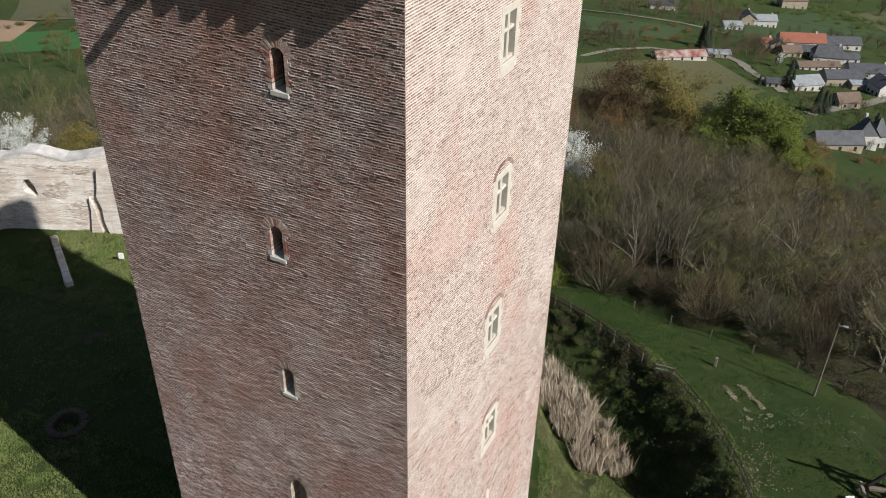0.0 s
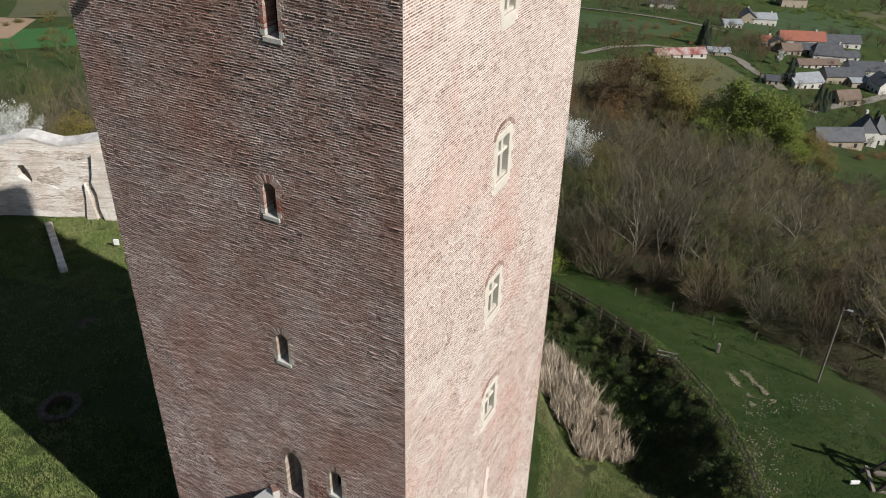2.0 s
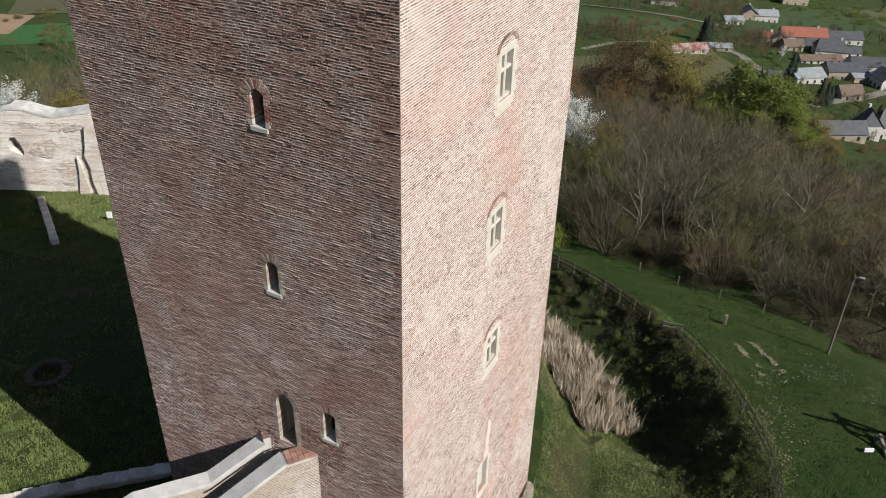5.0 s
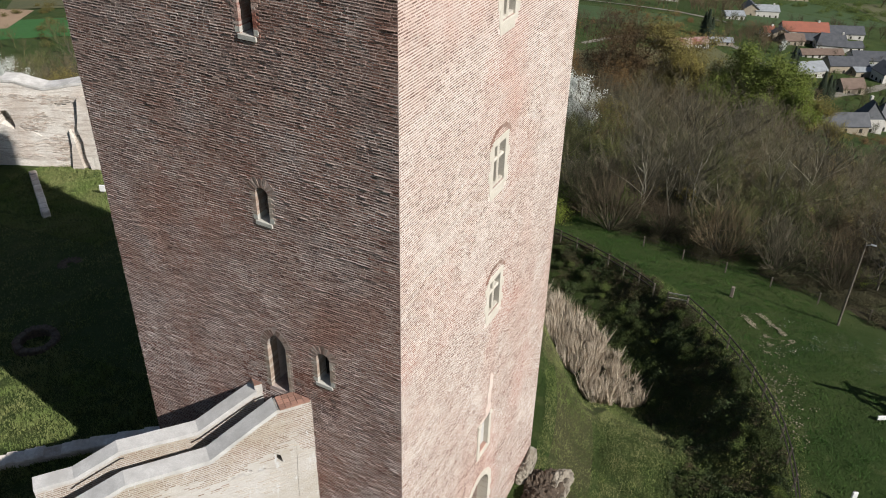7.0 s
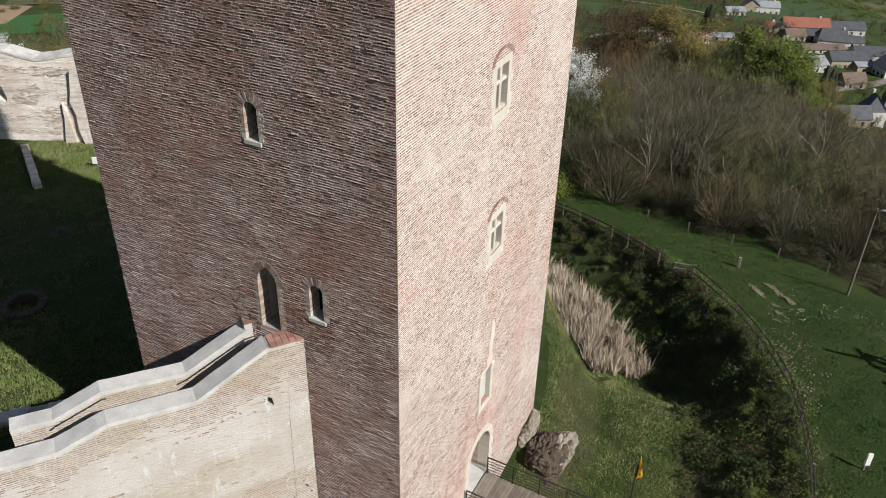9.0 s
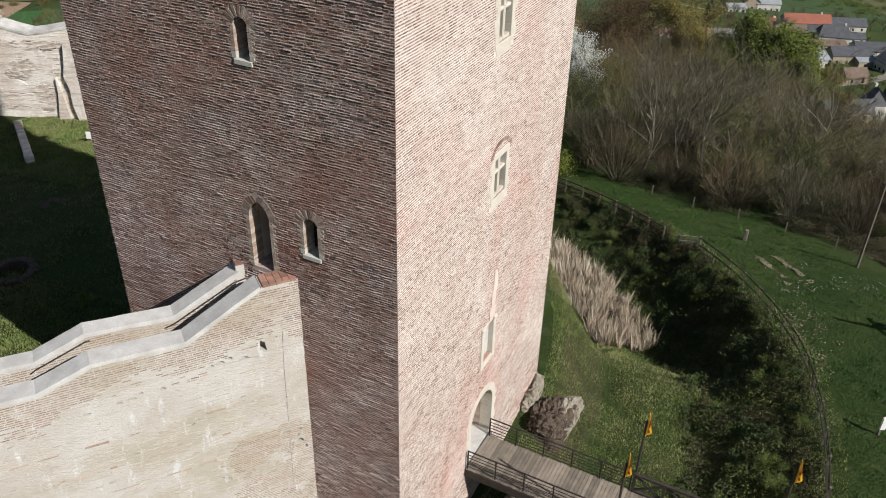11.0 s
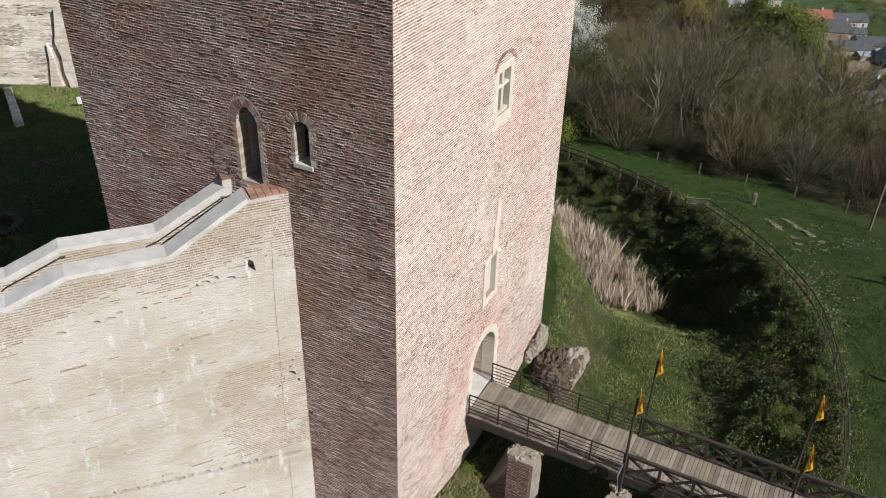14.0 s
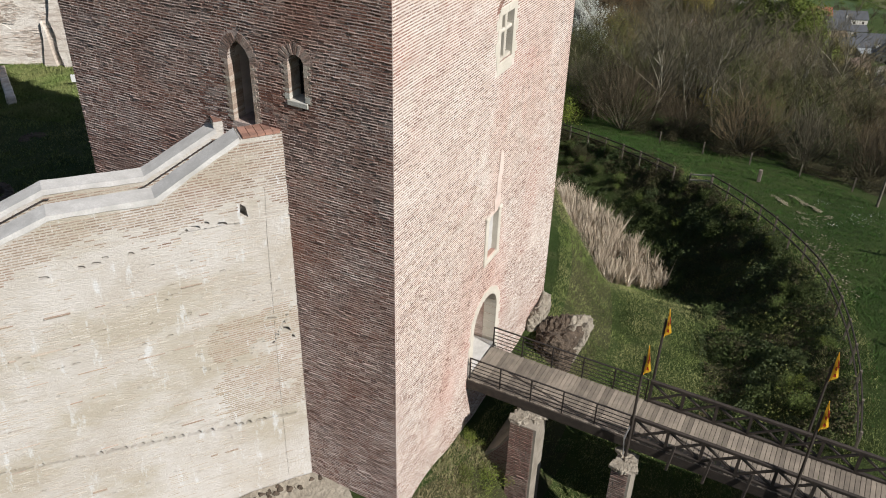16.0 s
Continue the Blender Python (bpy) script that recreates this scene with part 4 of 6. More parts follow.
for x, y, z0, z1 in ((6.22, 4.86, 1.2, 5.62), (6.24, 7.34, 1.3, 5.42), (11.48, 4.90, 1.0, 5.68), (11.48, 7.34, 1.0, 5.70)):
    flag_mast(x, y, z0, z1, 1.0)
rope = Geo().tube([(6.14, 4.80, 1.3), (6.08, 4.72, 2.1), (6.18, 4.84, 2.6)], [0.03, 0.03, 0.03], 5)
single("strut_pole", rope, STEEL, "pale strut beside the mast foot", "strut")

# rubble stump beside the gate
def rubble_lump(name, mid, size, tilt, seed, mat, parent, label, n=26):
    """A weathered block of rubble masonry with stones that stand proud of the lime."""
    vs, fs = [], []
    m = Matrix.Translation(mid) @ Euler(tilt).to_matrix().to_4x4()
    for i in range(n + 1):
        b = math.pi * (i / n - 0.5)
        for j in range(2 * n):
            a = math.pi * j / n
            p = Vector((math.cos(b) * math.cos(a), math.cos(b) * math.sin(a), math.sin(b)))
            p = Vector([math.copysign(abs(q) ** 0.55, q) for q in p])
            q = Vector((p.x * size[0], p.y * size[1], p.z * size[2]))
            k = 1.0 + 0.24 * noise.fractal(q * 1.1 + Vector((seed, 0, 0)), 0.8, 2.0, 4) + 0.16 * (0.4 - noise.voronoi(q * 4.5)[0][0])
            vs.append(m @ (q * k))
    for i in range(n):
        for j in range(2 * n):
            e = (j + 1) % (2 * n)
            fs.append((i * 2 * n + j, i * 2 * n + e, (i + 1) * 2 * n + e, (i + 1) * 2 * n + j))
    return tagged(part(name, Geo().add(vs, fs), mat, parent, label), kind="stuff")


stump_thing = thing("rubble_stump", "broken rubble masonry stump with a pale rim at the tower foot", "ruin")
# Shaded front and sunlit side of one rubble mass, put into two colours.
rubble_lump("rubble_core", (1.25, 11.1, -0.75), (0.95, 1.15, 1.5), (0.0, 0.34, 0.1), 3, RUBBLE, stump_thing, "brown pebbly rubble, coloured dark as the stump's shaded face", 40)
rubble_lump("rubble_rim", (1.62, 11.7, -0.72), (0.55, 0.95, 1.5), (0.0, 0.42, 0.1), 8, RUBBLE_PALE, stump_thing, "lime-bedded masonry, coloured pale as the stump's sunlit side", 36)
rubble_lump("foundation_rubble", (0.10, 11.9, -0.5), (0.32, 1.1, 1.5), (0.0, 0.16, 0.05), 5, RUBBLE_PALE, tower, "pale rubble foundation laid bare", 30)

# ---- the ruined far wall ----
ruin = thing("ruined_wall", "ruined sunlit rubble wall with a broken window", "wall", (-56.0, 26.3, -5.5), math.atan2(0.436, 0.9))
outline = [(-26, -1), (34, -1), (34, 9.6), (20, 9.9), (12, 9.5), (8.6, 9.8), (6.8, 9.5), (5.4, 9.2), (4.3, 9.05), (3.0, 9.35), (1.9, 9.7), (0.6, 9.7), (0.4, 9.4), (-1.6, 8.9), (-6, 9.0), (-12, 8.2), (-26, 7.4)]
hole = Geo().prism([(-0.1, 5.7), (0.35, 5.5), (0.95, 5.15), (1.1, 5.6), (0.9, 6.5), (0.6, 7.0), (0.1, 6.95), (-0.15, 6.4)], Matrix.Translation((0, -0.5, 0)), 1.7)
for line in (((5.1, 7.9), (5.1, 7.6), (7.0, 7.75)), ((1.5, 5.6), (2.1, 5.2), (2.5, 5.35), (3.1, 5.0), (3.4, 4.8)), ((4.0, 2.4), (4.5, 2.5), (4.9, 2.35))):
    for (xa, za), (xb, zb) in zip(line, line[1:]):
        hole.bar((xa, 0.0, za), (xb, 0.0, zb), 0.11, 0.5)
slab = carve(Geo().prism(outline, Matrix.Identity(4), 1.6).mesh("slab"), hole.mesh("hole"))
slab.materials.clear()
slab.materials.append(RUIN)
part("masonry", slab, None, ruin)
capg = Geo()
for (x0, z0), (x1, z1) in zip(outline[2:-1], outline[3:]):
    capg.add([(x0, -0.06, z0 - 0.05), (x1, -0.06, z1 - 0.05), (x1, 1.66, z1 - 0.05), (x0, 1.66, z0 - 0.05), (x0, -0.06, z0 + 0.16), (x1, -0.06, z1 + 0.16), (x1, 1.66, z1 + 0.16), (x0, 1.66, z0 + 0.16)],
             [(0, 1, 2, 3), (4, 7, 6, 5), (0, 4, 5, 1), (2, 6, 7, 3), (0, 3, 7, 4), (1, 5, 6, 2)])
part("capping", capg, RUIN_TOP, ruin, "pale lime capping")
but = Geo()
but.prism([(5.2, 0), (6.7, 0), (6.55, 1.6), (6.35, 3.0), (6.2, 4.6), (5.95, 5.4), (5.9, 4.0), (5.6, 2.2)], Matrix.Translation((0, -0.35, 0)), 0.4)
but.prism([(7.0, 0), (9.5, 0), (9.5, 8.9), (7.9, 8.7), (7.3, 8.5), (7.0, 6.6), (6.75, 5.6), (7.05, 4.4), (7.0, 3.0), (7.3, 1.4)], Matrix.Translation((0, -0.45, 0)), 0.5)
part("buttress", but, RUIN, ruin)
led = Geo()
for k in range(46):
    x, z = random.uniform(-8, 9), random.uniform(1.0, 8.6)
    if not (-1.6 < x < 1.8 and 4.6 < z < 7.4):
        led.box(x, x + random.uniform(0.3, 1.4), -0.015 - random.random() * 0.03, 0.1, z, z + random.uniform(0.05, 0.3))
part("string_course", led, RUIN, ruin)
ruin_rng = np.random.default_rng(8)
facing = course_bricks(20.0, 0.8, 8.6, 0.11, lambda z: [(11.2 - 1.3, 11.2 + 0.8)] if 4.6 < z < 7.4 else [], ruin_rng, 0.36)
worn = np.array([noise.fractal(Vector((a * 0.35, b * 0.9, 3)), 0.6, 2.0, 4) + 0.12 * (b > 4.8) for a, b in zip(facing[:, 0], facing[:, 2])])
tagged(part("facing_courses", brick_mesh("facing_courses", facing[(worn > 0.05) & (ruin_rng.random(len(facing)) < 0.85)], (-10.4, 0, 0), (1, 0, 0), (0, -1, 0), 0.04, 0.05, ruin_rng, BRICK_RUIN, 0.03, 0.05), None, ruin, "worn pinkish brick courses in the lime"), kind="stuff")

# courtyard remains
def low_wall(a, b, w, h, label, mat=RUIN):
    a, b = Vector(a), Vector(b)
    o = thing("low_wall", label, "wall", (0, 0, 0))
    d = (b - a).normalized()
    n = Vector((-d.y, d.x, 0))
    ln = (b - a).length
    k = 0.0
    while k < ln:
        p = a + d * (k + 0.2) + n * random.uniform(-0.04, 0.04)
        z = height(p.x, p.y)
        g = Geo().box(-0.25, 0.25, -w / 2, w / 2, -0.5, h * random.uniform(0.75, 1.1), Matrix.Translation((p.x, p.y, z)) @ Matrix.Rotation(math.atan2(d.y, d.x) + random.uniform(-0.06, 0.06), 4, "Z"), 0, 0.05)
        part("stone", g, mat, o)
        k += 0.42
    return o


low_wall((-53.0, 25.8, 0), (-44.9, 20.5, 0), 0.6, 0.6, "low pale cross wall in the courtyard")
low_wall((-60, 21.5, 0), (-50.5, 16.5, 0), 0.8, 0.7, "low pale foundation wall in the grass")


def ring_wall(x, y, r0, r1, h, label, mat):
    o = thing("stone_ring", label, "well", (0, 0, 0))
    n = 22
    for k in range(n):
        a = 2 * math.pi * k / n
        rm, w = (r0 + r1) / 2, (r1 - r0) / 2
        g = Geo().box(-w, w, -math.pi * rm / n * 1.06, math.pi * rm / n * 1.06, -0.5, h * random.uniform(0.85, 1.1), Matrix.Translation((x + rm * math.cos(a), y + rm * math.sin(a), height(x, y))) @ Matrix.Rotation(a, 4, "Z"), 0, 0.05)
        part("stone", g, mat, o)
    return o


ring_wall(-28.9, 6.9, 0.85, 1.3, 0.45, "low round stone well in the shade", RUBBLE)
ring_wall(-35.7, 15.1, 0.25, 0.9, 0.06, "flat round stone slab in the grass", RUBBLE)
low_wall((-24.9, -4.2, 0), (-14.8, 4.2, 0), 0.75, 0.40, "low worn brick foundation wall in the turf", RUIN)


def draped(name, outline, lift, mat, label, category, step=None):
    """A sheet laid over the ground within a four-cornered outline."""
    a, b, c, d = (Vector((*q, 0)) for q in outline)
    n = step or max(4, int(max((b - a).length, (c - b).length) / 6))
    n = min(n, 60)
    vs, fs = [], []
    for i in range(n + 1):
        for j in range(n + 1):
            p = a.lerp(b, i / n).lerp(d.lerp(c, i / n), j / n)
            vs.append((p.x, p.y, height(p.x, p.y) + lift))
    for i in range(n):
        for j in range(n):
            q = i * (n + 1) + j
            fs.append((q, q + n + 1, q + n + 2, q + 1))
    return single(name, Geo().add(vs, fs), mat, label, category, kind="structure")


# ---- fences, posts and lamp ----
def on_ring(r, deg):
    a = radians(deg)
    x, y = CX + r * math.cos(a), CY + r * math.sin(a)
    return Vector((x, y, height(x, y)))


def fence(points, rails, hgt, mat, label, stout=1.0):
    f = thing("fence", label, "fence", points[0])
    o = points[0]
    for p in points:
        q = p - o
        part("post", Geo().box(q.x - 0.05, q.x + 0.05, q.y - 0.05, q.y + 0.05, q.z - 0.4, q.z + hgt + 0.06, None, 0, 0.01), TIMBER_POST, f)
    for a, b in zip(points, points[1:]):
        for k in rails:
            up = Vector((0, 0, hgt * k))
            part("rail", Geo().bar(a - o + up, b - o + up, 0.05 * stout, 0.075 * stout), mat, f)
    return f


fence([on_ring(36.85, d) for d in np.arange(1.2, 44, 3.0)], (0.5, 0.97), 1.1, TIMBER_DARK, "dark timber rail fence along the ditch edge")
fence([on_ring(36.1, d) for d in np.arange(48, 84, 3.0)], (0.6, 0.97), 1.1, TIMBER_DARK, "dark timber rail fence above the reeds")
fence([on_ring(37.0, 43.4), on_ring(36.3, 45.6)], (0.55, 0.95), 1.0, TIMBER_PALE, "pale weathered timber barrier")
fence([Vector((x, y, height(x, y))) for x, y in ((-9, 47.5), (-6, 46.0), (-2.5, 44.4), (1, 43.4), (4.5, 42.8), (8, 42.0), (11.5, 41.2), (15, 40.4), (18.5, 39.2), (22, 38))], (0.5, 0.95), 0.9, IRON, "thin wire fence at the wood's edge", 0.3)
for x, y, h, w in ((16.0, 25.9, 0.4, 0.55), (14.9, 17.3, 1.1, 0.25), (-43.8, 25.4, 0.9, 0.45)):
    g = Geo().box(-w / 2, w / 2, -0.05, 0.05, h * 0.35, h, Matrix.Translation((x, y, height(x, y))) @ Matrix.Rotation(0.5, 4, "Z"), 0, 0.01)
    sg = thing("info_panel", "small pale panel on a stake", "panel", (0, 0, 0), group="small panels in the grass")
    part("board", g, WHITE_PANEL, sg)
    part("stake", Geo().box(-0.04, 0.04, 0.05, 0.11, -0.3, h, Matrix.Translation((x, y, height(x, y))) @ Matrix.Rotation(0.5, 4, "Z")), TIMBER_POST, sg)
marker = Geo().box(-0.12, 0.12, -0.12, 0.12, -0.4, 0.95, Matrix.Translation((5.75, 37.9, height(5.75, 37.9))), 0, 0.03)
single("timber_post", marker, TIMBER_GREY, "squat weathered timber post on the lawn", "post")
lx, ly = 13.05, 37.9
lamp = thing("street_lamp", "tall thin timber lamp post on the lawn", "lamp post", (lx, ly, height(lx, ly)))
part("pole", Geo().tube([(0, 0, -0.4), (0, 0, 6.9)], [0.09, 0.055], 8), TIMBER_POST, lamp)
part("arm", Geo().tube([(0, 0, 6.7), (0.4, -0.2, 6.95)], [0.03, 0.03], 6), STEEL, lamp)
part("lantern", Geo().box(0.25, 0.62, -0.30, -0.14, 6.9, 7.0, None, 0, 0.03), STEEL, lamp)
# timber engine at the lawn's side
ex, ey = 18.6, 27.4
eng = thing("timber_engine", "dark timber siege engine frame on the lawn", "siege engine", (ex, ey, height(ex, ey)), 0.3)
for y in (-0.8, 0.8):
    part("ground_beam", Geo().box(-2.2, 2.2, y - 0.12, y + 0.12, 0, 0.24, None, 0, 0.02), TIMBER_GREY, eng)
    part("leg", Geo().bar((-1.6, y, 0.2), (0, y * 0.7, 3.0), 0.18), TIMBER_DARK, eng)
    part("leg", Geo().bar((1.6, y, 0.2), (0, y * 0.7, 3.0), 0.18), TIMBER_DARK, eng)
    part("brace", Geo().bar((-0.9, y, 1.3), (0.9, y, 1.3), 0.14), TIMBER_GREY, eng)
for x in (-1.9, 0.0, 1.9):
    part("cross_beam", Geo().box(x - 0.1, x + 0.1, -1.0, 1.0, 0.24, 0.44, None, 0, 0.02), TIMBER_GREY, eng)
part("axle", Geo().tube([(0, -0.9, 3.0), (0, 0.9, 3.0)], [0.1, 0.1], 8), TIMBER_DARK, eng)
part("throwing_arm", Geo().bar((-1.5, 0, 3.6), (2.6, 0, 1.9), 0.18), TIMBER_GREY, eng)

# worn tracks on the lawn
def worn_track(points, width, density, seed, label):
    """Scuffed bare earth: many small ragged patches along a line."""
    rng = random.Random(seed)
    vs, fs = [], []
    for (x0, y0), (x1, y1) in zip(points, points[1:]):
        ln = math.hypot(x1 - x0, y1 - y0)
        for k in range(int(ln * density)):
            t = rng.random()
            x, y = x0 + (x1 - x0) * t + rng.gauss(0, width), y0 + (y1 - y0) * t + rng.gauss(0, width)
            if noise.noise(Vector((x * 1.1, y * 1.1, seed))) < -0.12:
                continue
            r, n, m = rng.uniform(0.018, 0.068), len(vs), rng.randint(5, 8)
            for q in range(m):
                a, e = 6.283 * q / m, r * rng.uniform(0.5, 1.2)
                px, py = x + e * math.cos(a), y + e * math.sin(a) * 1.4
                vs.append((px, py, height(px, py) + lumps(px, py) + 0.05 + 0.02 * rng.random()))
            fs.append(tuple(range(n, n + m)))
    return single("worn_track", Geo().add(vs, fs), EARTH, label, "track", kind="stuff")


for k, (pts, w, dens) in enumerate((
        ([(7.0, 35.1), (8.1, 33.5), (9.1, 32.5), (9.4, 31.4)], 0.13, 120), ([(7.8, 36.4), (8.8, 35.1), (9.8, 33.8), (10.5, 32.9)], 0.13, 120),
        ([(9.0, 32.4), (9.2, 30.0), (9.8, 27.5), (10.4, 25.2), (11.2, 23.4), (12.2, 21.3)], 0.30, 26), ([(10.2, 32.6), (10.3, 30.0), (11.1, 27.7), (11.5, 26.5), (12.5, 23.8)], 0.30, 22))):
    worn_track(pts, w, dens, k + 1, "pale scuffed wheel rut worn into the lawn")

# ---- plants ----
def limb_tree(seed, high, spread, stems, first, per, levels, thick, gnarl=0.25, lift=0.55, slim=0.017):
    """A branching plant. Returns wood and the tips of its twigs."""
    rng = random.Random(seed)
    wood, fine, tips = Geo(), Geo(), []

    def grow(p, d, ln, r, level):
        n = 3 if level < 2 else 2
        pts, rad = [p], [r]
        q = p
        for i in range(n):
            d = (d + Vector((rng.uniform(-1, 1), rng.uniform(-1, 1), rng.uniform(-0.4, 0.8) * lift)) * gnarl).normalized()
            q = q + d * (ln / n)
            pts.append(q)
            rad.append(r * (1 - 0.62 * (i + 1) / n))
        (wood if level < 2 else fine).tube(pts, rad, 5 if level < 2 else 3, False)
        if level >= levels:
            tips.append((q, d))
            tips.append((pts[len(pts) // 2], d))
            return
        for k in range(per[min(level, len(per) - 1)]):
            f = rng.uniform(0.35 if level else first, 1.0)
            i = min(n - 1, int(f * n))
            base = pts[i].lerp(pts[i + 1], f * n - i)
            side = Vector((rng.uniform(-1, 1), rng.uniform(-1, 1), rng.uniform(-0.1, 0.9)))
            nd = (d * (0.75 if level else 0.55) + side.normalized() * spread).normalized()
            grow(base, nd, ln * rng.uniform(0.42, 0.68), max(slim, r * rng.uniform(0.34, 0.52)), level + 1)

    for k in range(stems):
        a = 6.283 * k / stems + rng.random()
        tilt = 0.06 if stems == 1 else rng.uniform(0.05, 1.15)
        grow(Vector((0.15 * math.cos(a) * (stems > 1), 0.15 * math.sin(a) * (stems > 1), -0.3)), Vector((math.cos(a) * tilt, math.sin(a) * tilt, 1)).normalized(), high * rng.uniform(0.8, 1.0) * (0.72 if stems == 1 else 0.8), thick * rng.uniform(0.8, 1.1), 0 if stems == 1 else 1)
    return wood, fine, tips


def leaf_cloud(tips, per, spread, size, seed, droop=0.2):
    rng = random.Random(seed)
    vs, fs = [], []
    for p, d in tips:
        for k in range(per):
            c = p + Vector((rng.gauss(0, spread), rng.gauss(0, spread), rng.gauss(0, spread * 0.7) - droop * spread))
            s = size * rng.uniform(0.6, 1.3)
            u = Vector((rng.uniform(-1, 1), rng.uniform(-1, 1), rng.uniform(-0.6, 0.6))).normalized()
            w = u.cross(Vector((rng.uniform(-1, 1), rng.uniform(-1, 1), 1))).normalized()
            n = len(vs)
            vs += [c - u * s, c - w * s * 0.45, c + u * s, c + w * s * 0.45]
            fs.append((n, n + 1, n + 2, n + 3))
    return Geo().add(vs, fs)


def tree_kind(name, label, category, wood_mat, fine_mat, leaf_mat, args, leaf=None):
    wood, fine, tips = limb_tree(*args)
    meshes = [("trunk", wood.mesh("trunk", wood_mat)), ("crown", fine.mesh("crown", fine_mat))]
    if leaf:
        meshes.append(("foliage", leaf_cloud(tips, *leaf).mesh("foliage", leaf_mat)))
    return name, label, category, meshes


def plant(kind, x, y, scale, rz, group="woodland trees"):
    name, label, category, meshes = kind
    ob = new(name)
    ob.empty_display_size = 0.2
    ob.matrix_world = Matrix.Translation((x, y, height(x, y))) @ Matrix.Rotation(rz, 4, "Z") @ Matrix.Diagonal((scale, scale, scale, 1))
    tagged(ob, label, category, group)
    for n, me in meshes:
        part(n, me, None, ob)
    return ob


BARE = [tree_kind("bare_tree", "leafless grey-brown tree with fine twigs", "tree", BARK_PALE, BARK_GREY, None, (11, 10.5, 0.85, 1, 0.15, (10, 6, 5, 3), 4, 0.16)),
        tree_kind("bare_tree", "leafless tree with a broad twiggy crown", "tree", BARK_BROWN, TWIG_RED, None, (12, 9.5, 1.0, 1, 0.12, (11, 6, 5, 3), 4, 0.15)),
        tree_kind("bare_tree", "slim leafless tree with upright twigs", "tree", BARK_PALE, BARK_GREY, None, (13, 12.5, 0.55, 1, 0.25, (11, 6, 4, 3), 4, 0.13)),
        tree_kind("bare_tree", "leafless tree with olive budding twigs", "tree", BARK_GREY, TWIG_OLIVE, None, (14, 9.5, 0.9, 1, 0.12, (10, 6, 5, 3), 4, 0.15)),
        tree_kind("bare_tree", "tall forked leafless tree with brown twigs", "tree", BARK_GREY, BARK_BROWN, None, (15, 11.5, 0.75, 2, 0.15, (8, 6, 4, 3), 4, 0.13, 0.22)),
        tree_kind("budding_tree", "half-bare tree flecked with green buds", "tree", BARK_GREY, TWIG_OLIVE, LEAF_BUD, (16, 9.5, 0.85, 1, 0.12, (9, 6, 5), 3, 0.14), (5, 0.4, 0.06, 15))]
BUSH = [tree_kind("bare_shrub", "rounded leafless many-stemmed shrub", "shrub", BARK_GREY, TWIG_RED, None, (21, 5.0, 0.42, 38, 0.25, (5, 5, 4), 3, 0.035, 0.14, 0.55, 0.013)),
        tree_kind("bare_shrub", "broad brown leafless thicket shrub", "shrub", BARK_GREY, BARK_GREY, None, (22, 4.4, 0.55, 34, 0.25, (5, 5, 4), 3, 0.035, 0.18, 0.55, 0.013))]
LEAFY = tree_kind("leafy_tree", "broad tree in fresh green leaf", "tree", BARK_BROWN, BARK_BROWN, LEAF_GREEN, (31, 15, 0.95, 1, 0.2, (10, 7, 5), 3, 0.3), (60, 0.62, 0.16, 5))
OCHRE = tree_kind("oak_tree", "broad oak with ochre-brown leaves", "tree", BARK_BROWN, BARK_BROWN, LEAF_OCHRE, (32, 13, 0.95, 1, 0.2, (10, 6, 5), 3, 0.25), (22, 0.45, 0.12, 6))
OLIVE = tree_kind("budding_tree", "tree with yellow-green spring buds", "tree", BARK_BROWN, BARK_BROWN, LEAF_OLIVE, (33, 12, 0.85, 1, 0.2, (10, 6, 5), 3, 0.2), (22, 0.45, 0.12, 7))
BLOOM = tree_kind("blossom_tree", "slender tree covered in white blossom", "tree", BARK_GREY, BARK_GREY, BLOSSOM, (34, 12, 0.30, 1, 0.05, (26, 7, 4), 3, 0.13), (14, 0.30, 0.11, 8))
EVERGREEN = tree_kind("holly_bush", "dark green leafy bush", "shrub", BARK_BROWN, BARK_BROWN, LEAF_DARK, (35, 3.6, 0.7, 7, 0.2, (7, 5), 2, 0.05), (20, 0.42, 0.13, 9))
FRESH = tree_kind("green_bush", "light green leafy bush", "shrub", BARK_BROWN, BARK_BROWN, LEAF_GREEN, (36, 3.0, 0.7, 7, 0.2, (6, 4), 2, 0.04), (16, 0.36, 0.10, 10))


def conifer_kind():
    rng = random.Random(5)
    wood = Geo().tube([(0, 0, -0.3), (0, 0, 11.5)], [0.22, 0.03], 6)
    vs, fs = [], []
    for k in range(1500):
        h = rng.uniform(0.06, 1.0)
        r = (1 - h) * 3.1 * math.sqrt(rng.random()) + 0.1
        a = rng.uniform(0, 6.283)
        c = Vector((r * math.cos(a), r * math.sin(a), h * 12 - r * 0.3))
        u = Vector((math.cos(a), math.sin(a), -0.5)).normalized() * rng.uniform(0.35, 0.7)
        w = Vector((-math.sin(a), math.cos(a), 0)) * rng.uniform(0.15, 0.3)
        n = len(vs)
        vs += [c - u * 0.5, c - w, c + u, c + w]
        fs.append((n, n + 1, n + 2, n + 3))
    return "conifer", "dark pointed conifer beside the houses", "tree", [("trunk", wood.mesh("trunk", BARK_BROWN)), ("crown", Geo().add(vs, fs).mesh("crown", CONIFER))]


SPRUCE = conifer_kind()
rw = random.Random(77)


def wood_patch(count, inside, kinds, lo, hi, gap, taken):
    tries = 0
    while count and tries < 20000:
        tries += 1
        x, y = inside(rw)
        if all((x - a) ** 2 + (y - b) ** 2 > gap * gap for a, b in taken):
            taken.append((x, y))
            plant(rw.choice(kinds), x, y, rw.uniform(lo, hi), rw.uniform(0, 6.28))
            count -= 1


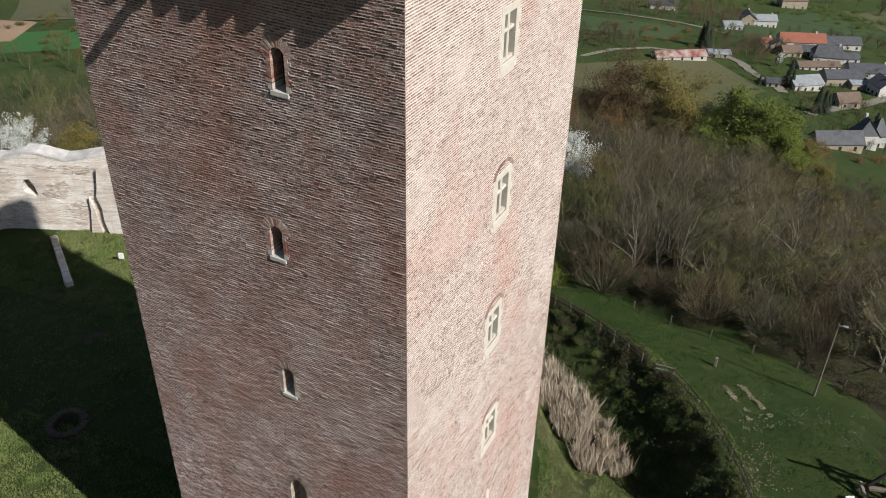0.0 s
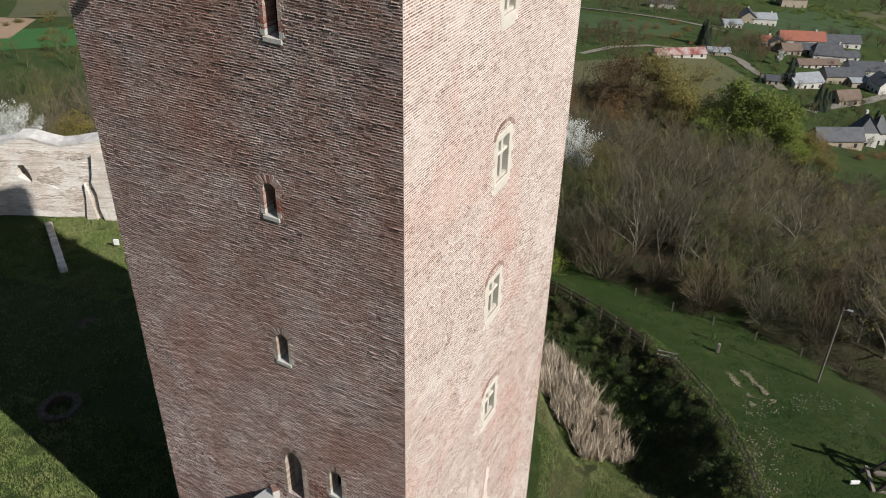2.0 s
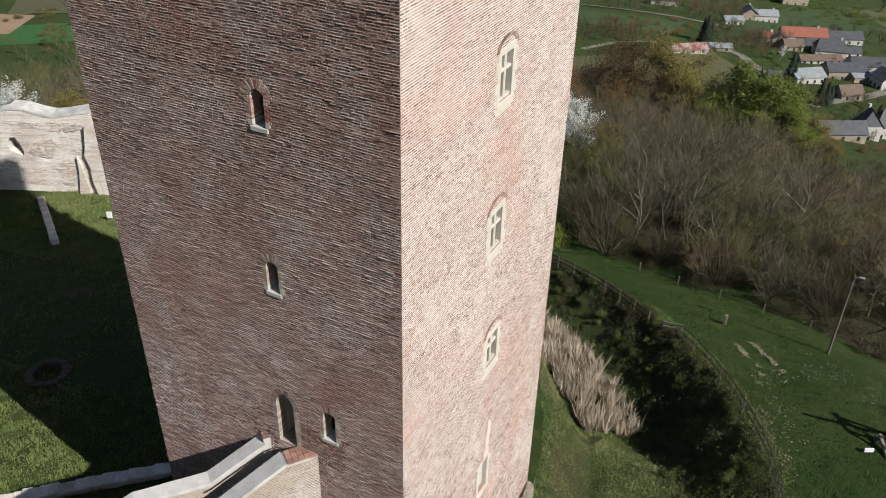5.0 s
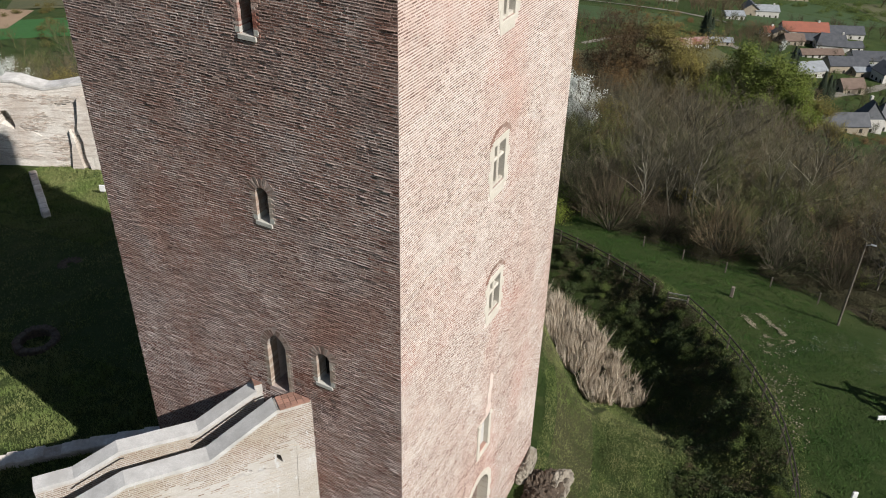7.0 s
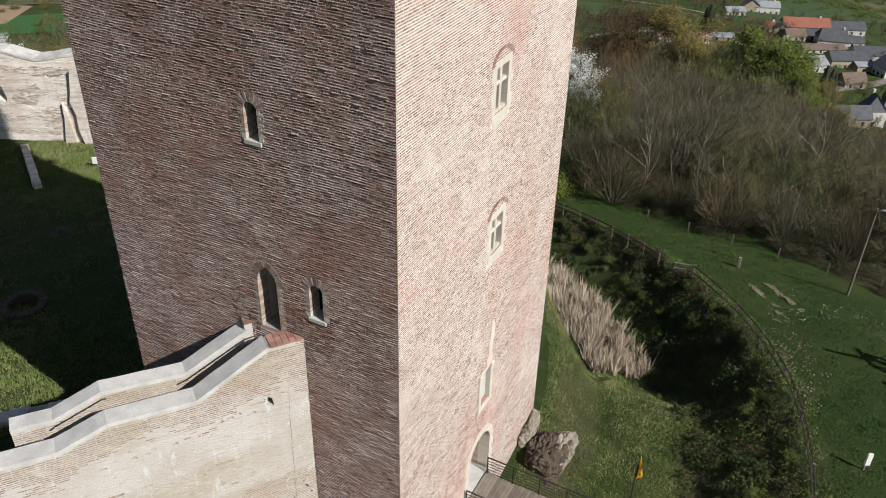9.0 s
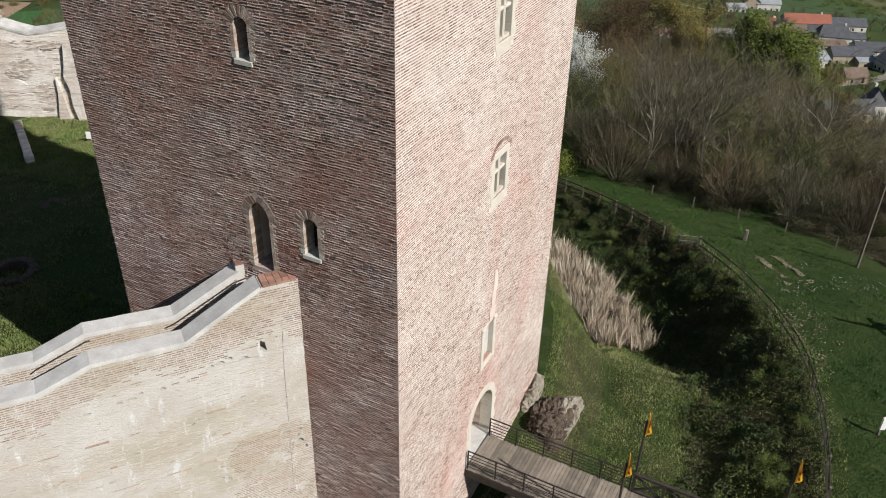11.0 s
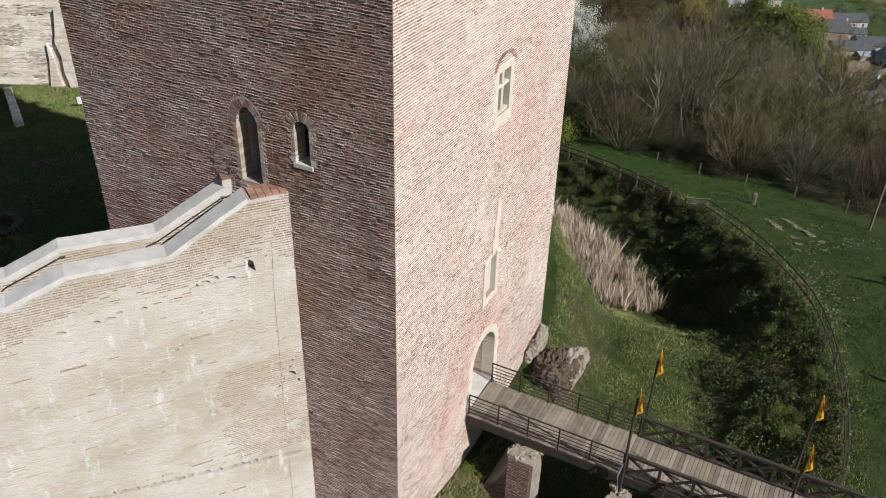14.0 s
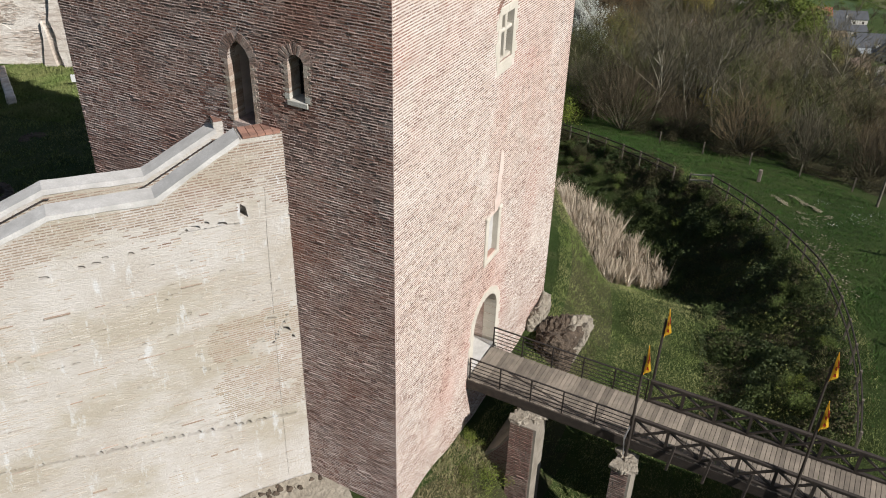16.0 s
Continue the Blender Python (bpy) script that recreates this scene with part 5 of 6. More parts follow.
# single trees that stand out
taken = []
for kind, x, y, s in ((LEAFY, -2.2, 111, 1.12), (LEAFY, -6.4, 106, 0.75), (LEAFY, 1.2, 105, 0.75), (OCHRE, -27, 108, 1.15), (OCHRE, -22.5, 112, 1.2), (OCHRE, -31, 104, 1.0), (OLIVE, -16.5, 114, 1.3), (OLIVE, -12.5, 110, 1.0), (OLIVE, 5.6, 108, 0.72), (OLIVE, 8.5, 114, 0.55), (BLOOM, -16.3, 71.2, 0.72), (OLIVE, -13.6, 68, 0.5), (OLIVE, -19.5, 63, 0.42), (BARE[5], -9.5, 57, 0.8),
                      (BUSH[0], -6.0, 46.5, 1.05), (BUSH[0], 3.4, 45.9, 0.95), (BUSH[1], 8.0, 45.8, 1.0), (BUSH[1], -10.5, 50, 1.0), (BUSH[0], 12.6, 45.2, 0.8), (FRESH, -10.2, 44.8, 0.7), (FRESH, -11.4, 46.4, 0.6), (BARE[1], 12.0, 50, 0.75), (BARE[2], 0.3, 50.5, 0.72), (BARE[0], 15.5, 48, 0.7), (BARE[4], -2.5, 56.8, 0.85)):
    taken.append((x, y))
    plant(kind, x, y, s, rw.uniform(0, 6.28))
wood_patch(44, lambda r: (r.uniform(-12, 26), r.uniform(46.5, 57)), [BUSH[1], BUSH[0], BARE[2], BARE[5], BARE[5], BARE[3], BARE[0]], 0.5, 0.85, 2.2, taken)
wood_patch(62, lambda r: (r.uniform(-14, 5), r.uniform(54, 84)), BARE + [BARE[5], BARE[3]], 0.52, 0.82, 2.5, taken)
wood_patch(74, lambda r: (r.uniform(5, 32), r.uniform(54, 86)), BARE + [BARE[5], BARE[1]], 0.44, 0.62, 2.2, taken)
wood_patch(10, lambda r: (r.uniform(-26, -14), r.uniform(54, 64)), [BARE[3], BUSH[1]], 0.4, 0.55, 2.7, taken)
wood_patch(44, lambda r: (r.uniform(-34, 4), r.uniform(84, 102)), BARE, 0.55, 0.82, 3.0, taken)
wood_patch(46, lambda r: (r.uniform(4, 36), r.uniform(86, 124)), BARE, 0.38, 0.54, 2.6, taken)
wood_patch(24, lambda r: (r.uniform(-60, -26), r.uniform(96, 136)), BARE, 0.7, 1.0, 3.6, taken)
wood_patch(16, lambda r: (r.uniform(-16, 24), r.uniform(47, 70)), [EVERGREEN, FRESH], 0.5, 0.9, 1.5, taken)
wood_patch(10, lambda r: (r.uniform(-38, 6), r.uniform(104, 124)), [OCHRE, OLIVE, BARE[3]], 0.6, 0.85, 4.0, taken)
wood_patch(55, lambda r: (r.uniform(-118, -68), r.uniform(30, 82)), BARE, 0.7, 1.0, 3.6, taken)
plant(BLOOM, -70.5, 33.5, 0.75, 1.0)
plant(BUSH[1], -64, 29.5, 1.0, 1.0)
plant(OLIVE, -72, 45, 0.7, 2.0)

# ---- reeds, bank growth and grass ----
def strands(count, place, tall, wide, seed, lean=0.25):
    rng = random.Random(seed)
    vs, fs = [], []
    while len(fs) < count:
        p = place(rng)
        if p is None:
            continue
        x, y = p
        z = height(x, y) + lumps(x, y)
        h, w, a = tall * rng.uniform(0.45, 1.25) * (1 + 0.9 * noise.noise(Vector((x * 0.9, y * 0.9, 11)))), wide * rng.uniform(0.6, 1.4), rng.uniform(0, 6.283)
        lx, ly = rng.gauss(0, lean) * h, rng.gauss(0, lean) * h
        n = len(vs)
        vs += [(x - w * math.cos(a), y - w * math.sin(a), z - 0.05), (x + w * math.cos(a), y + w * math.sin(a), z - 0.05), (x + lx, y + ly, z + h)]
        fs.append((n, n + 1, n + 2))
    return Geo().add(vs, fs)


def reed_place(r):
    d, q = r.uniform(31.5, 70), r.uniform(27.4, 31.9)
    a = radians(d)
    x, y = CX + q * math.cos(a), CY + q * math.sin(a)
    edge = noise.noise(Vector((x * 0.4, y * 0.4, 0))) * 1.2
    return (x, y) if q + edge > 28.0 and d + edge * 2 > 33.2 and noise.noise(Vector((x * 1.4, y * 1.4, 6))) > -0.12 else None


single("reeds", strands(15000, reed_place, 1.15, 0.034, 1, 0.24), REED, "dense dry cream-coloured reeds in the ditch", "reeds", kind="stuff")


def ring_place(r0, r1, d0, d1, keep=lambda x, y, q: True):
    def f(r):
        q, a = r.uniform(r0, r1), radians(r.uniform(d0, d1))
        x, y = CX + q * math.cos(a), CY + q * math.sin(a)
        return (x, y) if keep(x, y, q) else None
    return f


single("ditch_grass", strands(170000, ring_place(24.2, 37.8, -16, 52, lambda x, y, q: not (x < 0.15 and y < 12.9) and noise.noise(Vector((x * 0.5, y * 0.5, 5))) > -0.5), 0.11, 0.012, 2, 0.7), GRASS_BLADE, "rough grass on the ditch slopes", "grass", kind="stuff")
single("lawn_grass", strands(90000, ring_place(36.2, 47, 4, 72), 0.10, 0.022, 3, 0.6), LAWN_BLADE, "short green lawn grass", "grass", kind="stuff")


single("courtyard_grass", strands(70000, lambda r: (r.uniform(-52, -17), r.uniform(-6, 28)), 0.12, 0.035, 8, 0.6), COURT_BLADE, "short green courtyard grass", "grass", kind="stuff")
single("courtyard_grass", strands(60000, lambda r: (r.uniform(-54, -36), r.uniform(18, 31)), 0.16, 0.04, 18, 0.6), COURT_BLADE, "long sunlit grass below the ruined wall", "grass", kind="stuff")
single("courtyard_grass", strands(60000, lambda r: (r.uniform(-36, -15), r.uniform(-7, 7)), 0.14, 0.035, 28, 0.6), COURT_BLADE, "pale spring grass in the sunny courtyard", "grass", kind="stuff")
single("dry_grass", strands(16000, lambda r: (lambda x, y: (x, y) if noise.noise(Vector((x * 0.7, y * 0.7, 1))) > -0.2 else None)(r.uniform(0.1, 4.2), r.uniform(-3.5, 4.8)), 0.25, 0.018, 9, 0.6), STRAW_BLADE, "dry straw-coloured grass at the keep's foot", "grass", kind="stuff")


def daisies(count, place, seed):
    rng = random.Random(seed)
    vs, fs = [], []
    while len(fs) < count:
        x, y = place(rng)
        if noise.noise(Vector((x * 0.6, y * 0.6, 2))) < 0.0:
            continue
        z, s, n = height(x, y) + lumps(x, y) + 0.1, rng.uniform(0.012, 0.026), len(vs)
        vs += [(x - s, y, z), (x, y - s, z + 0.01), (x + s, y, z), (x, y + s, z + 0.01)]
        fs.append((n, n + 1, n + 2, n + 3))
    return Geo().add(vs, fs)


single("daisies", daisies(260, lambda r: (r.uniform(9.5, 17), r.uniform(31, 37)), 4), BLOSSOM, "small white daisies scattered in the lawn", "flowers", kind="stuff")
rw2 = random.Random(9)
for k in range(64):
    d, q = rw2.uniform(4, 74), rw2.uniform(33.8, 36.4)
    p = on_ring(q, d)
    plant(rw2.choice((EVERGREEN, EVERGREEN, FRESH)) if d < 46 else EVERGREEN, p.x, p.y, rw2.uniform(0.12, 0.26), rw2.uniform(0, 6.28), "bushes on the ditch bank")


def ivy_cover(count, r0, r1, d0, d1, size, mat, seed, label):
    """Ivy and bramble leaves that clothe the outer bank, thick in some places and thin in others."""
    r = random.Random(seed)
    vs, fs = [], []
    while len(fs) < count:
        q, a = r.uniform(r0, r1), radians(r.uniform(d0, d1))
        x, y = CX + q * math.cos(a), CY + q * math.sin(a)
        thick = noise.fractal(Vector((x * 0.45, y * 0.45, seed)), 0.6, 2.0, 4)
        if thick < -0.1 + 0.25 * r.random():
            continue
        c = Vector((x, y, height(x, y) + lumps(x, y) + max(0.0, thick) * r.uniform(0.0, 1.1)))
        u = Vector((r.uniform(-1, 1), r.uniform(-1, 1), r.uniform(-0.5, 0.5))).normalized()
        w = u.cross(Vector((r.uniform(-1, 1), r.uniform(-1, 1), 1))).normalized()
        k, n = size * r.uniform(0.6, 1.4), len(vs)
        vs += [c - u * k, c - w * k * 0.55, c + u * k, c + w * k * 0.55]
        fs.append((n, n + 1, n + 2, n + 3))
    return single("ivy", Geo().add(vs, fs), mat, label, "ivy", kind="stuff")


ivy_cover(60000, 31.2, 36.9, 2, 80, 0.05, IVY, 4, "dark ivy clothing the ditch bank")
ivy_cover(34000, 31.4, 36.9, 2, 78, 0.05, LEAF_BRAMBLE, 7, "brown bramble tangle on the ditch bank")
ivy_cover(44000, 31.6, 36.9, 0, 50, 0.045, LEAF_DARK, 9, "green nettles and herbs on the ditch bank")
ivy_cover(5000, 33.4, 36.9, 4, 46, 0.04, LEAF_BUD, 13, "fresh green herbs along the ditch edge")
ivy_cover(22000, 34.6, 37.2, 40, 78, 0.05, LEAF_BRAMBLE, 15, "brown bramble crest above the reeds")
ivy_cover(16000, 25.5, 31.5, -12, 44, 0.035, LEAF_DARK, 17, "low green herbs on the ditch floor")
for x, y, s in ((1.0, 3.2, 0.25), (1.6, 3.9, 0.3), (2.3, 2.2, 0.22), (0.5, 4.5, 0.2)):
    plant(FRESH, x, y, s, rw2.uniform(0, 6.28), "bushes on the ditch bank")

# ---- the valley ----
def house(x, y, w, d, h, rh, rz, wall, roof, label, windows=3, chimney=True, hip=0.0):
    o = thing("house", label, "house", (x, y, height(x, y) - 0.3), radians(rz), group="village houses")
    part("wall", Geo().prism([(-w / 2, -1.5), (w / 2, -1.5), (w / 2, h), (-w / 2, h)], Matrix.Translation((0, -d / 2, 0)), d), wall, o)
    for s in (-1, 1):
        gab = Geo()
        x0 = s * (w / 2 - 0.02)
        gab.add([(x0, -d / 2, h), (x0, d / 2, h), (x0 - s * hip, 0, h + rh), (x0 - s * 0.3, -d / 2, h), (x0 - s * 0.3, d / 2, h), (x0 - s * (0.3 + hip), 0, h + rh)], [(0, 1, 2), (5, 4, 3), (0, 3, 4, 1), (1, 4, 5, 2), (2, 5, 3, 0)])
        part("gable", gab, wall if not hip else roof, o)
    rf = Geo()
    e, th = 0.4, 0.22
    for s in (-1, 1):
        y0, z0 = s * (d / 2 + e), h - e * rh / (d / 2)
        vs = [(-w / 2 - e, y0, z0), (w / 2 + e, y0, z0), (w / 2 + e - hip, 0, h + rh), (-w / 2 - e + hip, 0, h + rh)]
        vs += [(a, b, c + th) for a, b, c in vs]
        rf.add(vs, [(0, 1, 2, 3), (7, 6, 5, 4), (0, 4, 5, 1), (1, 5, 6, 2), (2, 6, 7, 3), (3, 7, 4, 0)])
    r = part("roof", rf, roof, o)
    if chimney:
        part("chimney", Geo().box(w * 0.28, w * 0.28 + 0.9, -0.4, 0.4, h + rh - 0.6, h + rh + 1.0), WALL_WHITE, r)
    for s in (-1, 1):
        for k in range(windows):
            cx = -w / 2 + w * (k + 0.5) / windows
            part("window", Geo().box(cx - 0.5, cx + 0.5, s * (d / 2 + 0.04) - 0.04, s * (d / 2 + 0.04) + 0.04, 1.0, 2.4), GLASS, o)
    for s in (-1, 1):
        part("window", Geo().box(s * (w / 2 + 0.03) - 0.03, s * (w / 2 + 0.03) + 0.03, -0.5, 0.5, 1.0, 2.3), GLASS, o)
    return o


for row in (
    (-68.9, 380.1, 24.7, 8, 2.6, 1.8, 36, WALL_WHITE, ROOF_RUST, "long low barn with a patched rusty tin roof", 5, False),
    (-54.2, 399.1, 10.7, 7, 2.6, 1, 24, WALL_STONE, ROOF_TIN, "open shed with a pale tin roof", 2, False),
    (-117.2, 543.3, 17.6, 11, 4.5, 3, 20, WALL_WHITE, ROOF_SLATE, "white villa with a blue-grey slate roof", 3, True),
    (-63.4, 485.6, 10.7, 9, 3.2, 1.6, 30, WALL_WHITE, ROOF_TIN, "white bungalow with a pale grey roof", 3, False),
    (-59.7, 521.9, 9.1, 9, 5, 3.2, 110, WALL_STONE, ROOF_SLATE, "dark slate gabled house", 2, True),
    (-51.1, 525.9, 13.8, 10, 5, 2.4, 24, WALL_WHITE, ROOF_TIN, "large white villa with a pale roof", 4, True),
    (-47.1, 638.7, 18.3, 11, 6.5, 3, 28, WALL_STONE, ROOF_BROWN, "tall brown stone house", 3, False),
    (-38.8, 444.7, 5.6, 7, 3.4, 2, 30, WALL_WHITE, ROOF_RED, "small white house with a red tiled roof", 2, True),
    (-23.0, 464.6, 23.7, 9, 4, 3.6, 24, WALL_WHITE, ROOF_RED, "farmhouse with a bright red tiled roof", 4, True),
    (-31.4, 436.3, 4.2, 8, 4.4, 2.4, 112, WALL_STONE, ROOF_SLATE, "small stone gabled house", 1, False),
    (-24.8, 432.8, 9.5, 8, 3.2, 2.4, 30, WALL_STONE, ROOF_BROWN, "dark roofed farm shed", 3, False),
    (-17.7, 444.3, 12.4, 8, 3, 2.2, 20, WALL_STONE, ROOF_SLATE, "grey roofed farm shed", 3, False),
    (-3.8, 481.5, 18.9, 9, 3.6, 3, 26, WALL_WHITE, ROOF_SLATE, "long white hall under a slate roof", 4, False),
    (-7.0, 435.7, 14.7, 10, 3.9, 4.4, 16, WALL_WHITE, ROOF_SLATE, "slate roofed house with pale walls", 3, True, 2),
    (-9.5, 410.0, 20.0, 7, 2.6, 1.6, 31, WALL_WHITE, ROOF_BROWN, "long low outbuilding with a dark roof", 6, False),
    (2.7, 443.5, 8.4, 7, 3, 2, 30, WALL_WHITE, ROOF_SLATE, "small white house under slate", 2, False),
    (2.9, 387.5, 17.2, 9, 4.6, 2.6, 30, WALL_STONE, ROOF_SLATE, "stone farmhouse with a dark slate roof", 4, False),
    (13.4, 417.4, 20.9, 10, 3.4, 2.8, 24, WALL_WHITE, ROOF_SLATE, "white walled house under slate", 4, True),
    (11.3, 387.5, 12.1, 8, 3.4, 1, 33, WALL_STONE, ROOF_TIN, "lean-to barn with a blue-grey sheet roof", 2, False),
    (-11.4, 367.2, 13.7, 11, 3.6, 2.4, 39, WALL_WHITE, ROOF_TIN, "white hall with a pale metal roof", 4, False),
    (-23.3, 360.8, 5.4, 7, 2.6, 1.2, 18, WALL_STONE, ROOF_SLATE, "grey shed beside the hall", 2, False),
    (20.2, 383.3, 8.5, 9, 5, 3.4, -50, WALL_WHITE, ROOF_SLATE, "white gabled house with a slate roof", 3, True),
    (7.5, 350.8, 9.5, 8, 3.2, 2.8, 35, WALL_STONE, ROOF_BROWN, "brown roofed stone house", 2, False),
    (8.8, 264.8, 15.2, 7, 3.4, 3, 30, WALL_STONE, ROOF_SLATE, "long slate roofed wing of the manor", 3, False),
    (16.6, 282.5, 5.7, 8, 5.6, 5.4, 120, WALL_WHITE, ROOF_SLATE, "tall slate roofed manor house", 1, True, 2),
    (20.8, 296.3, 5.0, 5.5, 5.8, 5, 30, WALL_WHITE, ROOF_SLATE, "square manor pavilion with a steep slate roof", 1, False, 2.6),
    (-150, 600, 20, 10, 4.0, 3.0, 0, WALL_WHITE, ROOF_SLATE, "distant white farmhouse with slate roof", 3, True),
):
    house(*row)

draped("hay_field", ((-120, 320), (-50, 262), (-24, 348), (-57, 392)), 0.15, FIELD_GREEN, "pale green mown field below the castle", "field")
draped("meadow", ((-76, 468), (-45, 462), (18, 588), (-42, 640)), 0.15, FIELD_MEADOW, "bright green meadow behind the village", "field")
draped("meadow", ((-150, 410), (-84, 420), (-85, 466), (-160, 455)), 0.15, FIELD_MEADOW, "green meadow beside the lane", "field")
draped("stubble_field", ((-14, 655), (18, 596), (70, 620), (60, 720)), 0.2, FIELD_GREEN, "pale stubble field", "field")
draped("wheat_field", ((-395, 262), (-330, 300), (-300, 262), (-355, 225)), 0.15, FIELD_DARK, "dark green winter wheat field", "field")
draped("ploughed_field", ((-500, 300), (-405, 290), (-372, 248), (-440, 220)), 0.2, FIELD_TAN, "tan ploughed field", "field")
draped("meadow", ((-560, 400), (-400, 460), (-330, 320), (-430, 290)), 0.25, FIELD_GREEN, "pale meadow on the far slope", "field")


def lane(points, width, label):
    g, n = Geo(), 12
    pts = [Vector(p).lerp(Vector(q), k / n) for p, q in zip(points, points[1:]) for k in range(n)] + [Vector(points[-1])]
    vs = []
    for i, p in enumerate(pts):
        d = (pts[min(i + 1, len(pts) - 1)] - pts[max(0, i - 1)]).normalized()
        w = width * random.uniform(0.8, 1.15) / 2
        for s in (-1, 1):
            x, y = p.x - d.y * w * s, p.y + d.x * w * s
            vs.append((x, y, height(x, y) + 0.3))
    return single("lane", g.add(vs, [(2 * i, 2 * i + 1, 2 * i + 3, 2 * i + 2) for i in range(len(pts) - 1)]), GRAVEL, label, "road", kind="structure")


lane([(-160, 478), (-125, 480), (-92.5, 479), (-78, 474), (-62, 466)], 3.6, "pale country lane between meadows")
lane([(-51, 402), (-42, 393), (-34, 377), (-22, 363), (-17, 351)], 5.0, "pale earthen farm track by the field")
lane([(-108, 352), (-100, 376), (-86, 392), (-60, 398)], 3.5, "pale earthen track past the barn")
lane([(-4, 325), (4, 340), (15, 359), (26, 384)], 5.0, "grey village lane between walls")


def hedge(count, x0, x1, y0, y1, size, mat, seed, label, leaves=5):
    """Far hedges and garden bushes, joined."""
    r = random.Random(seed)
    tips = []
    for k in range(count):
        x, y, s = r.uniform(x0, x1), r.uniform(y0, y1), size * r.uniform(0.5, 1.2)
        z = height(x, y)
        for q in range(26):
            a, u = r.uniform(0, 6.28), r.random()
            tips.append((Vector((x + math.cos(a) * s * u, y + math.sin(a) * s * u, z + s * r.uniform(0.1, 1.2) * (1 - 0.5 * u))), None))
    return single("hedge", leaf_cloud(tips, leaves, size * 0.22, size * 0.34 / math.sqrt(leaves), seed), mat, label, "hedge", kind="stuff")


hedge(90, -44, 40, 325, 480, 2.0, LEAF_DARK, 61, "dark hedges and garden bushes between the houses", 22)
hedge(60, -45, 40, 325, 500, 1.6, LEAF_OLIVE, 62, "olive garden shrubs among the houses", 22)
hedge(30, -120, -30, 396, 470, 2.6, LEAF_OCHRE, 63, "brown hedgerow beside the farm track", 22)
hedge(90, -130, 40, 590, 660, 3.2, LEAF_DARK, 64, "dark field hedges across the valley", 22)
hedge(24, 0, 34, 236, 300, 2.0, LEAF_OCHRE, 65, "brown garden shrubs near the manor", 22)
hedge(40, -420, -300, 225, 320, 3.0, LEAF_OLIVE, 66, "olive hedgerow along the wheat field", 22)
hedge(60, -150, -75, 45, 120, 2.4, LEAF_OLIVE, 67, "olive undergrowth below the ruined wall", 22)
hedge(70, -30, 34, 52, 130, 1.9, LEAF_OLIVE, 68, "olive undergrowth in the wood", 14)
for k, (x0, x1, y0, y1) in enumerate(((-13, -5, 47, 50.5), (-5, 1, 45.4, 48.5), (1, 8, 43.8, 47), (8, 15, 42, 45.5), (15, 24, 40, 44))):
    hedge(16, x0, x1, y0, y1, 0.9, LEAF_BRAMBLE, 80 + k, "low bramble tangle along the wood's edge", 30)
hedge(40, -14, 26, 46, 70, 1.2, LEAF_BRAMBLE, 69, "brown bramble undergrowth at the wood's edge", 20)

for x, y, s in ((-17, 365, 1.0), (-15.2, 362, 0.7), (-1.6, 329, 0.95), (0.6, 330, 0.85), (2.0, 332, 0.7), (-66, 416, 1.0), (-64, 414, 1.15), (-62.5, 418, 0.8), (-28, 357, 0.4), (20, 313, 0.8)):
    plant(SPRUCE, x, y, s, 0.0, "conifers in the village")


def far_trees(count, x0, x1, y0, y1, lo, hi, seed):
    """A far copse, joined: light-weight leafless trees."""
    r = random.Random(seed)
    models = []
    for k in range(4):
        wood, fine, tips = limb_tree(50 + k, 10, 0.8, 1, 0.25, (9, 6, 3), 3, 0.2)
        models.append((wood.v + fine.v, wood.f + [tuple(i + len(wood.v) for i in f) for f in fine.f]))
    vs, fs = [], []
    for k in range(count):
        mv, mf = r.choice(models)
        x, y, s, a = r.uniform(x0, x1), r.uniform(y0, y1), r.uniform(lo, hi), r.uniform(0, 6.28)
        z, c, w, n = height(x, y), math.cos(a) * s, math.sin(a) * s, len(vs)
        vs += [(x + p[0] * c - p[1] * w, y + p[0] * w + p[1] * c, z + p[2] * s) for p in mv]
        fs += [tuple(i + n for i in f) for f in mf]
    return single("far_copse", Geo().add(vs, fs), r.choice((BARK_BROWN, TWIG_RED, TWIG_OLIVE)), "leafless trees of the valley in the distance", "trees", kind="stuff")


far_trees(40, -130, -90, 368, 415, 0.6, 0.95, 1)
far_trees(44, -56, -27, 392, 446, 0.6, 1.0, 2)
far_trees(26, -10, 30, 300, 350, 0.4, 0.7, 3)
far_trees(30, -130, -75, 500, 560, 0.7, 1.2, 33)
plant(BLOOM, -26.2, 397, 0.5, 0.4)
far_trees(26, -140, -70, 470, 510, 0.8, 1.2, 4)
far_trees(45, -140, 40, 655, 700, 1.0, 1.5, 5)
far_trees(18, 6, 34, 262, 330, 0.5, 0.8, 6)
far_trees(22, -30, 34, 388, 478, 0.35, 0.6, 7)
far_trees(30, -75, -40, 425, 470, 0.6, 0.9, 14)
far_trees(34, -95, -58, 480, 545, 0.7, 1.1, 15)
far_trees(26, -34, 24, 490, 520, 0.5, 0.9, 16)
far_trees(24, -20, 30, 320, 372, 0.35, 0.6, 17)
far_trees(10, -120, -90, 545, 600, 0.8, 1.2, 8)
far_trees(40, -340, -240, 170, 255, 0.8, 1.2, 9)
far_trees(16, -400, -330, 300, 320, 0.7, 1.0, 10)
far_trees(60, -240, -120, 80, 190, 0.8, 1.2, 11)
far_trees(44, -60, -4, 140, 230, 0.6, 0.9, 12)
far_trees(26, -2, 36, 126, 215, 0.3, 0.45, 18)

# ---- brickwork ----
rng = np.random.default_rng(4)


